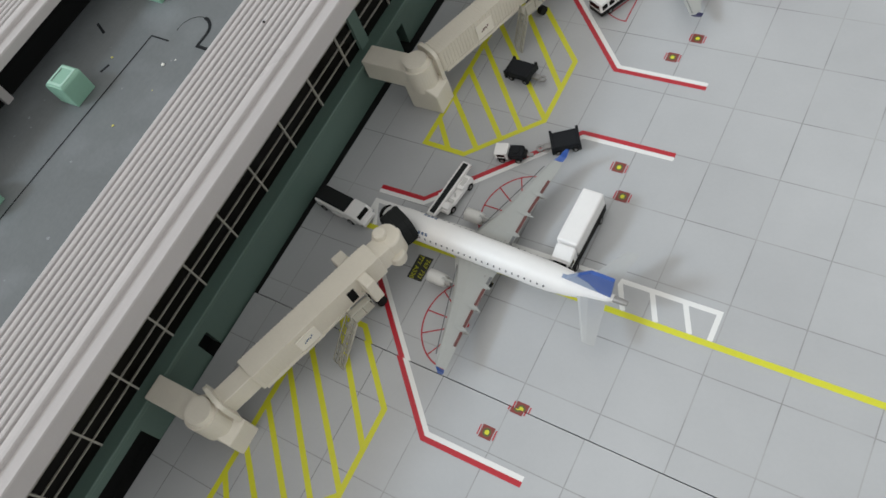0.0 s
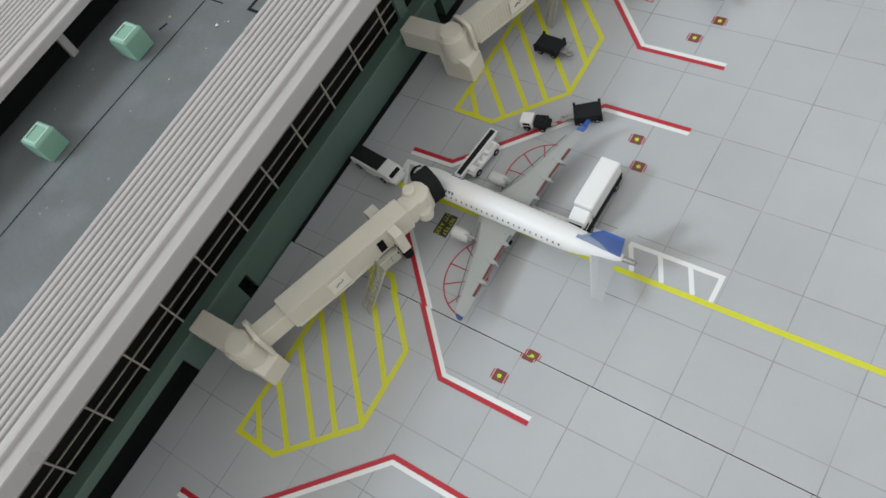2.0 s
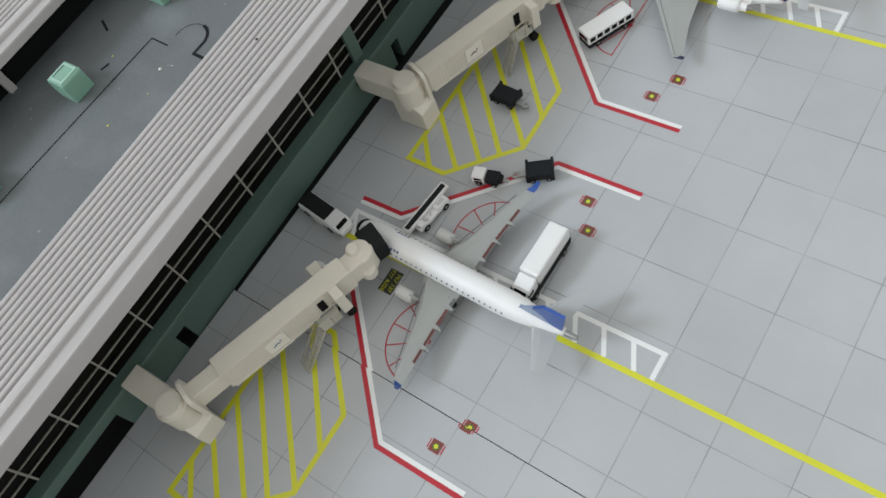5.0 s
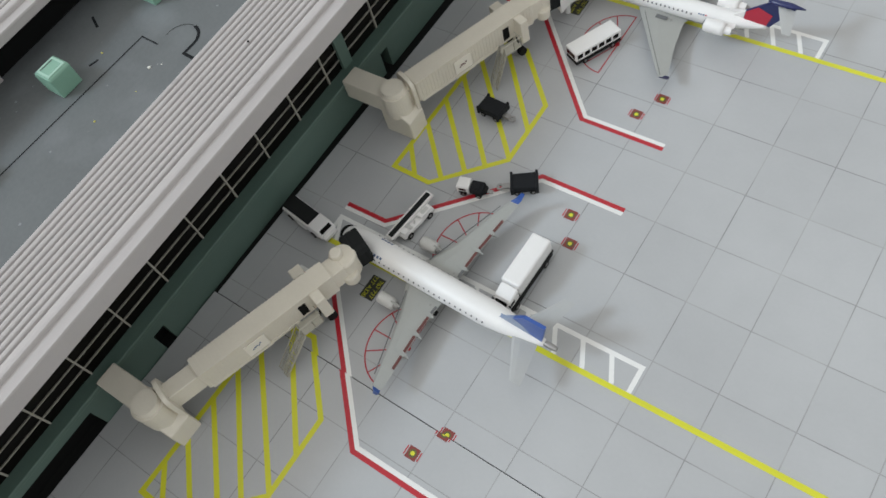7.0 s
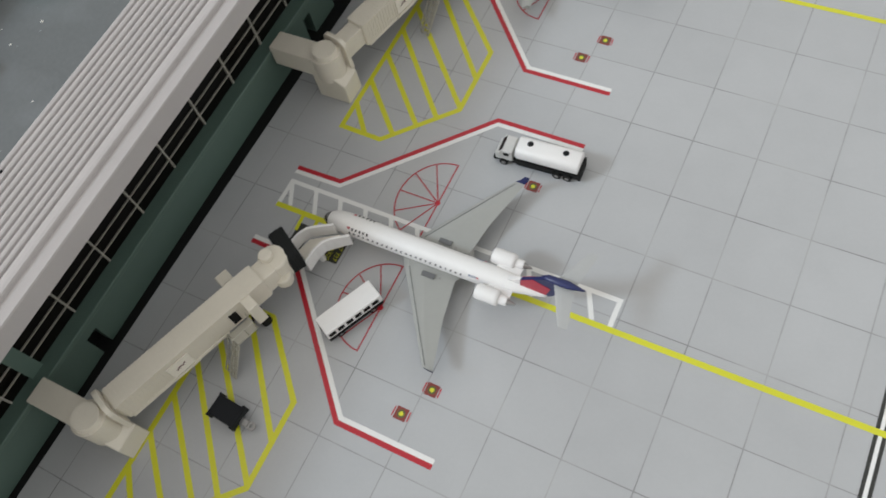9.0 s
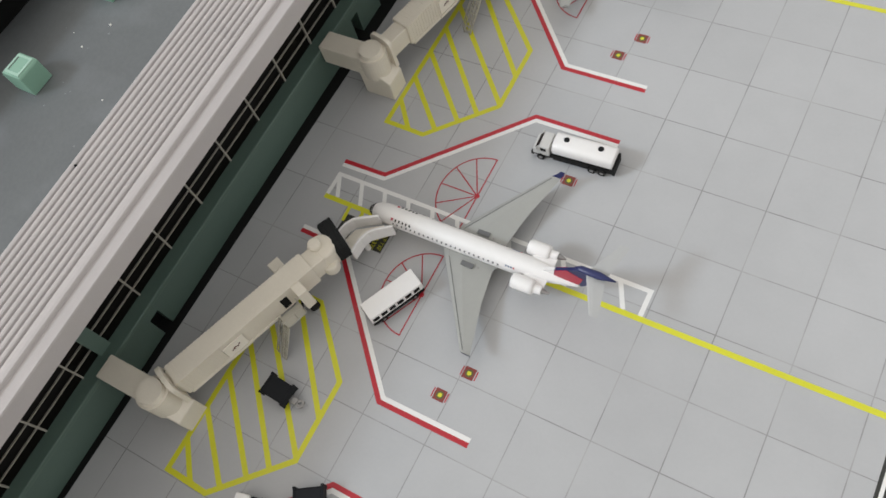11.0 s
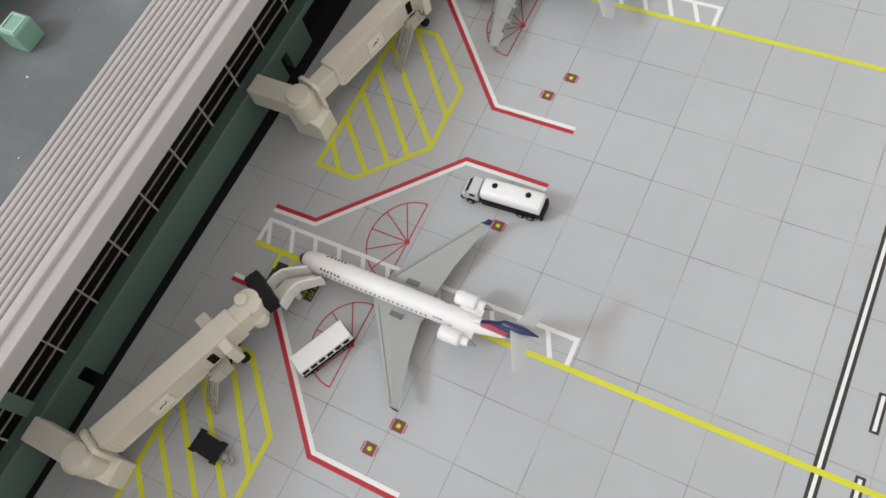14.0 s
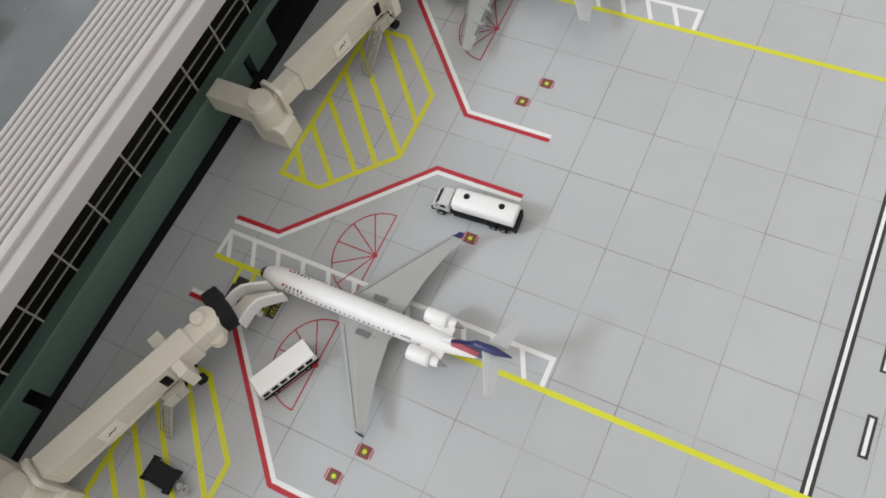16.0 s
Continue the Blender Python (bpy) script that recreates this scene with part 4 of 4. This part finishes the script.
def apron_bus(x, y, turn):
    t = thing("apron_bus", x, y, 0, turn, "white apron bus with dark windows and black skirt", "vehicle", "apron vehicles")
    part("skirt", box(-0.46, 0.46, -0.155, 0.155, 0.04, 0.12, 0.01), RUBBER, t, "black skirt")
    part("body", box(-0.465, 0.465, -0.16, 0.16, 0.12, 0.30, 0.02), WHITE, t)
    for k in range(6):
        px = -0.38 + k * 0.145
        for s in (1, -1):
            part("side_window", box(px - 0.052, px + 0.052, s * 0.157 - 0.008, s * 0.157 + 0.008, 0.175, 0.262), GLASS, t)
    for s in (1, -1):
        part("end_window", box(s * 0.462 - 0.008, s * 0.462 + 0.008, -0.12, 0.12, 0.17, 0.26), GLASS, t)
    wheels(t, (-0.28, 0.28), 0.145)


def baggage_cart(x, y, turn, label):
    t = thing("baggage_cart", x, y, 0, turn, label, "cart", "baggage carts")
    part("deck", box(-0.19, 0.19, -0.135, 0.135, 0.07, 0.12, 0.01), CART, t)
    part("load_cover", box(-0.195, 0.195, -0.15, 0.15, 0.12, 0.215, 0.025), CART, t, "black flat-topped cover")
    for px in (-0.2, 0.2):
        board = part("end_board", box(px - 0.02, px + 0.02, -0.15, 0.15, 0.08, 0.222, 0.012), CART, t)
        for s in (1, -1):
            part("corner_post", box(px - 0.022, px + 0.022, s * 0.155 - 0.02, s * 0.155 + 0.02, 0.07, 0.236, 0.009), CART, board)
    part("tow_bar", box(0.2, 0.34, -0.05, 0.05, 0.07, 0.12, 0.012), SILVER, t)
    b = strip(bmesh.new(), arc(0.39, 0, 0.045, 0, 2 * math.pi * 0.94, 16), 0.035, 0.075, True)
    r = bmesh.ops.extrude_face_region(b, geom=b.faces[:])
    bmesh.ops.translate(b, verts=[v for v in r["geom"] if isinstance(v, bmesh.types.BMVert)], vec=(0, 0, 0.025))
    part("tow_eye", b, SILVER, t)
    wheels(t, (-0.13, 0.13), 0.12, 0.05)


def baggage_tug(x, y, turn):
    t = thing("baggage_tug", x, y, 0, turn, "small white and black baggage tug", "vehicle", "apron vehicles")
    c = part("cab", box(-0.25, -0.04, -0.11, 0.11, 0.06, 0.215, 0.018), WHITE, t, "white cab")
    part("roof_panel", box(-0.24, -0.06, -0.095, 0.095, 0.213, 0.222, 0.003), WHITE, c)
    for s in (1, -1):
        part("side_window", box(-0.2, -0.08, s * 0.109 - 0.003, s * 0.109 + 0.003, 0.14, 0.195), GLASS, c)
        part("wheel_arch", box(-0.21, -0.07, s * 0.105 - 0.01, s * 0.105 + 0.01, 0.08, 0.115, 0.004), RUBBER, c)
    part("bonnet", box(-0.03, 0.20, -0.105, 0.105, 0.06, 0.185, 0.025), CART, t, "black bonnet")
    part("engine_cover", box(0.02, 0.14, -0.07, 0.07, 0.18, 0.205, 0.012), CART, t)
    part("grille", box(0.195, 0.245, -0.07, 0.07, 0.07, 0.15, 0.015), RUBBER, t)
    part("hitch", box(0.24, 0.34, -0.03, 0.03, 0.07, 0.1, 0.006), SILVER, t)
    wheels(t, (-0.14, 0.12), 0.1, 0.05)


tow_tractor(-3.85, -11.72, -8)
belt_loader(-2.28, -10.92, 262)
catering_truck(-0.17, -10.93, 268.5)
baggage_tug(-1.74, -9.98, 14)
baggage_cart(-1.03, -9.55, 212, "black baggage cart behind the white tug")
baggage_cart(-2.29, -8.47, -4, "black baggage cart parked on yellow hatching")
apron_bus(-1.44, -6.52, 63)
fuel_truck(0.02, -3.22, 3)
belt_loader(-0.7, 1.75, 262)
tow_tractor(-4.0, 1.2, -5)


def dock_ramp():
    """Two bent side walls and a floor between the hood and the cabin door."""
    x, y = -2.25, -5.85
    t = thing("boarding_ramp", x, y, 0, 0, "white boarding ramp with two bent side walls", "boarding ramp")
    for path in ([(-2.6, -6.02), (-2.57, -5.86), (-2.5, -5.74), (-2.38, -5.66), (-2.16, -5.54)], [(-2.23, -6.23), (-2.22, -6.0), (-2.17, -5.85), (-2.08, -5.76), (-1.86, -5.61)]):
        b = strip(bmesh.new(), [(px - x, py - y) for px, py in path], 0.038, 0.3)
        r = bmesh.ops.extrude_face_region(b, geom=b.faces[:])
        bmesh.ops.translate(b, verts=[v for v in r["geom"] if isinstance(v, bmesh.types.BMVert)], vec=(0, 0, 0.25))
        part("side_wall", b, WHITE, t)
    b = prism(bmesh.new(), [(px - x, py - y) for px, py in ((-2.56, -6.02), (-2.5, -5.8), (-2.12, -5.56), (-1.9, -5.63), (-2.2, -5.88), (-2.25, -6.2))], 0.27, 0.3)
    part("ramp_floor", b, BRIDGE_PALE, t)
    part("leg", tube(bmesh.new(), (-0.05, -0.05, 0), (-0.05, -0.05, 0.27), 0.05), WHITE, t)


dock_ramp()


# ---- printed slabs of the apron, each between its joints ----
SLAB_X = [-4.03, -3.02, -2.025, -1.02, 0.0, 1.045, 2.0, 2.94, 3.96, 4.965, 5.96, 6.96, 7.96]
SLAB_Y = [3.17, 2.13, 1.09, 0.045, -1.0, -2.04, -3.066, -4.107, -5.15, -6.17, -7.19, -8.21, -9.22, -10.21, -11.235, -12.25, -13.21]
NEAR_Y = [-14.23, -15.24, -16.26, -17.28, -18.3]
GAP = 0.0075


def slabs(mat, xs, ys, z):
    """Thin printed slabs; the darker sheet shows in the joints between them. None in ys: the seam."""
    def row(y, x, side):
        return seam_y(x) + side * 0.007 if y is None else y + side * GAP

    for x0, x1 in zip(xs, xs[1:]):
        for y1, y0 in zip(ys, ys[1:]):
            a, c = x0 + GAP, x1 - GAP
            b = bmesh.new()
            b.faces.new([b.verts.new(p) for p in ((a, row(y0, a, 1), z), (c, row(y0, c, 1), z), (c, row(y1, c, -1), z), (a, row(y1, a, -1), z))])
            part("slab", b, APRON, mat)


slabs(mat_far, [-4.46 - GAP] + SLAB_X + [16 + GAP], [Y1 + GAP] + SLAB_Y + [None], 0.0016)
slabs(mat_near, [-4.52 - GAP] + [x - 0.05 for x in SLAB_X] + [16 + GAP], [None] + NEAR_Y + [Y0 - GAP], 0.0026)
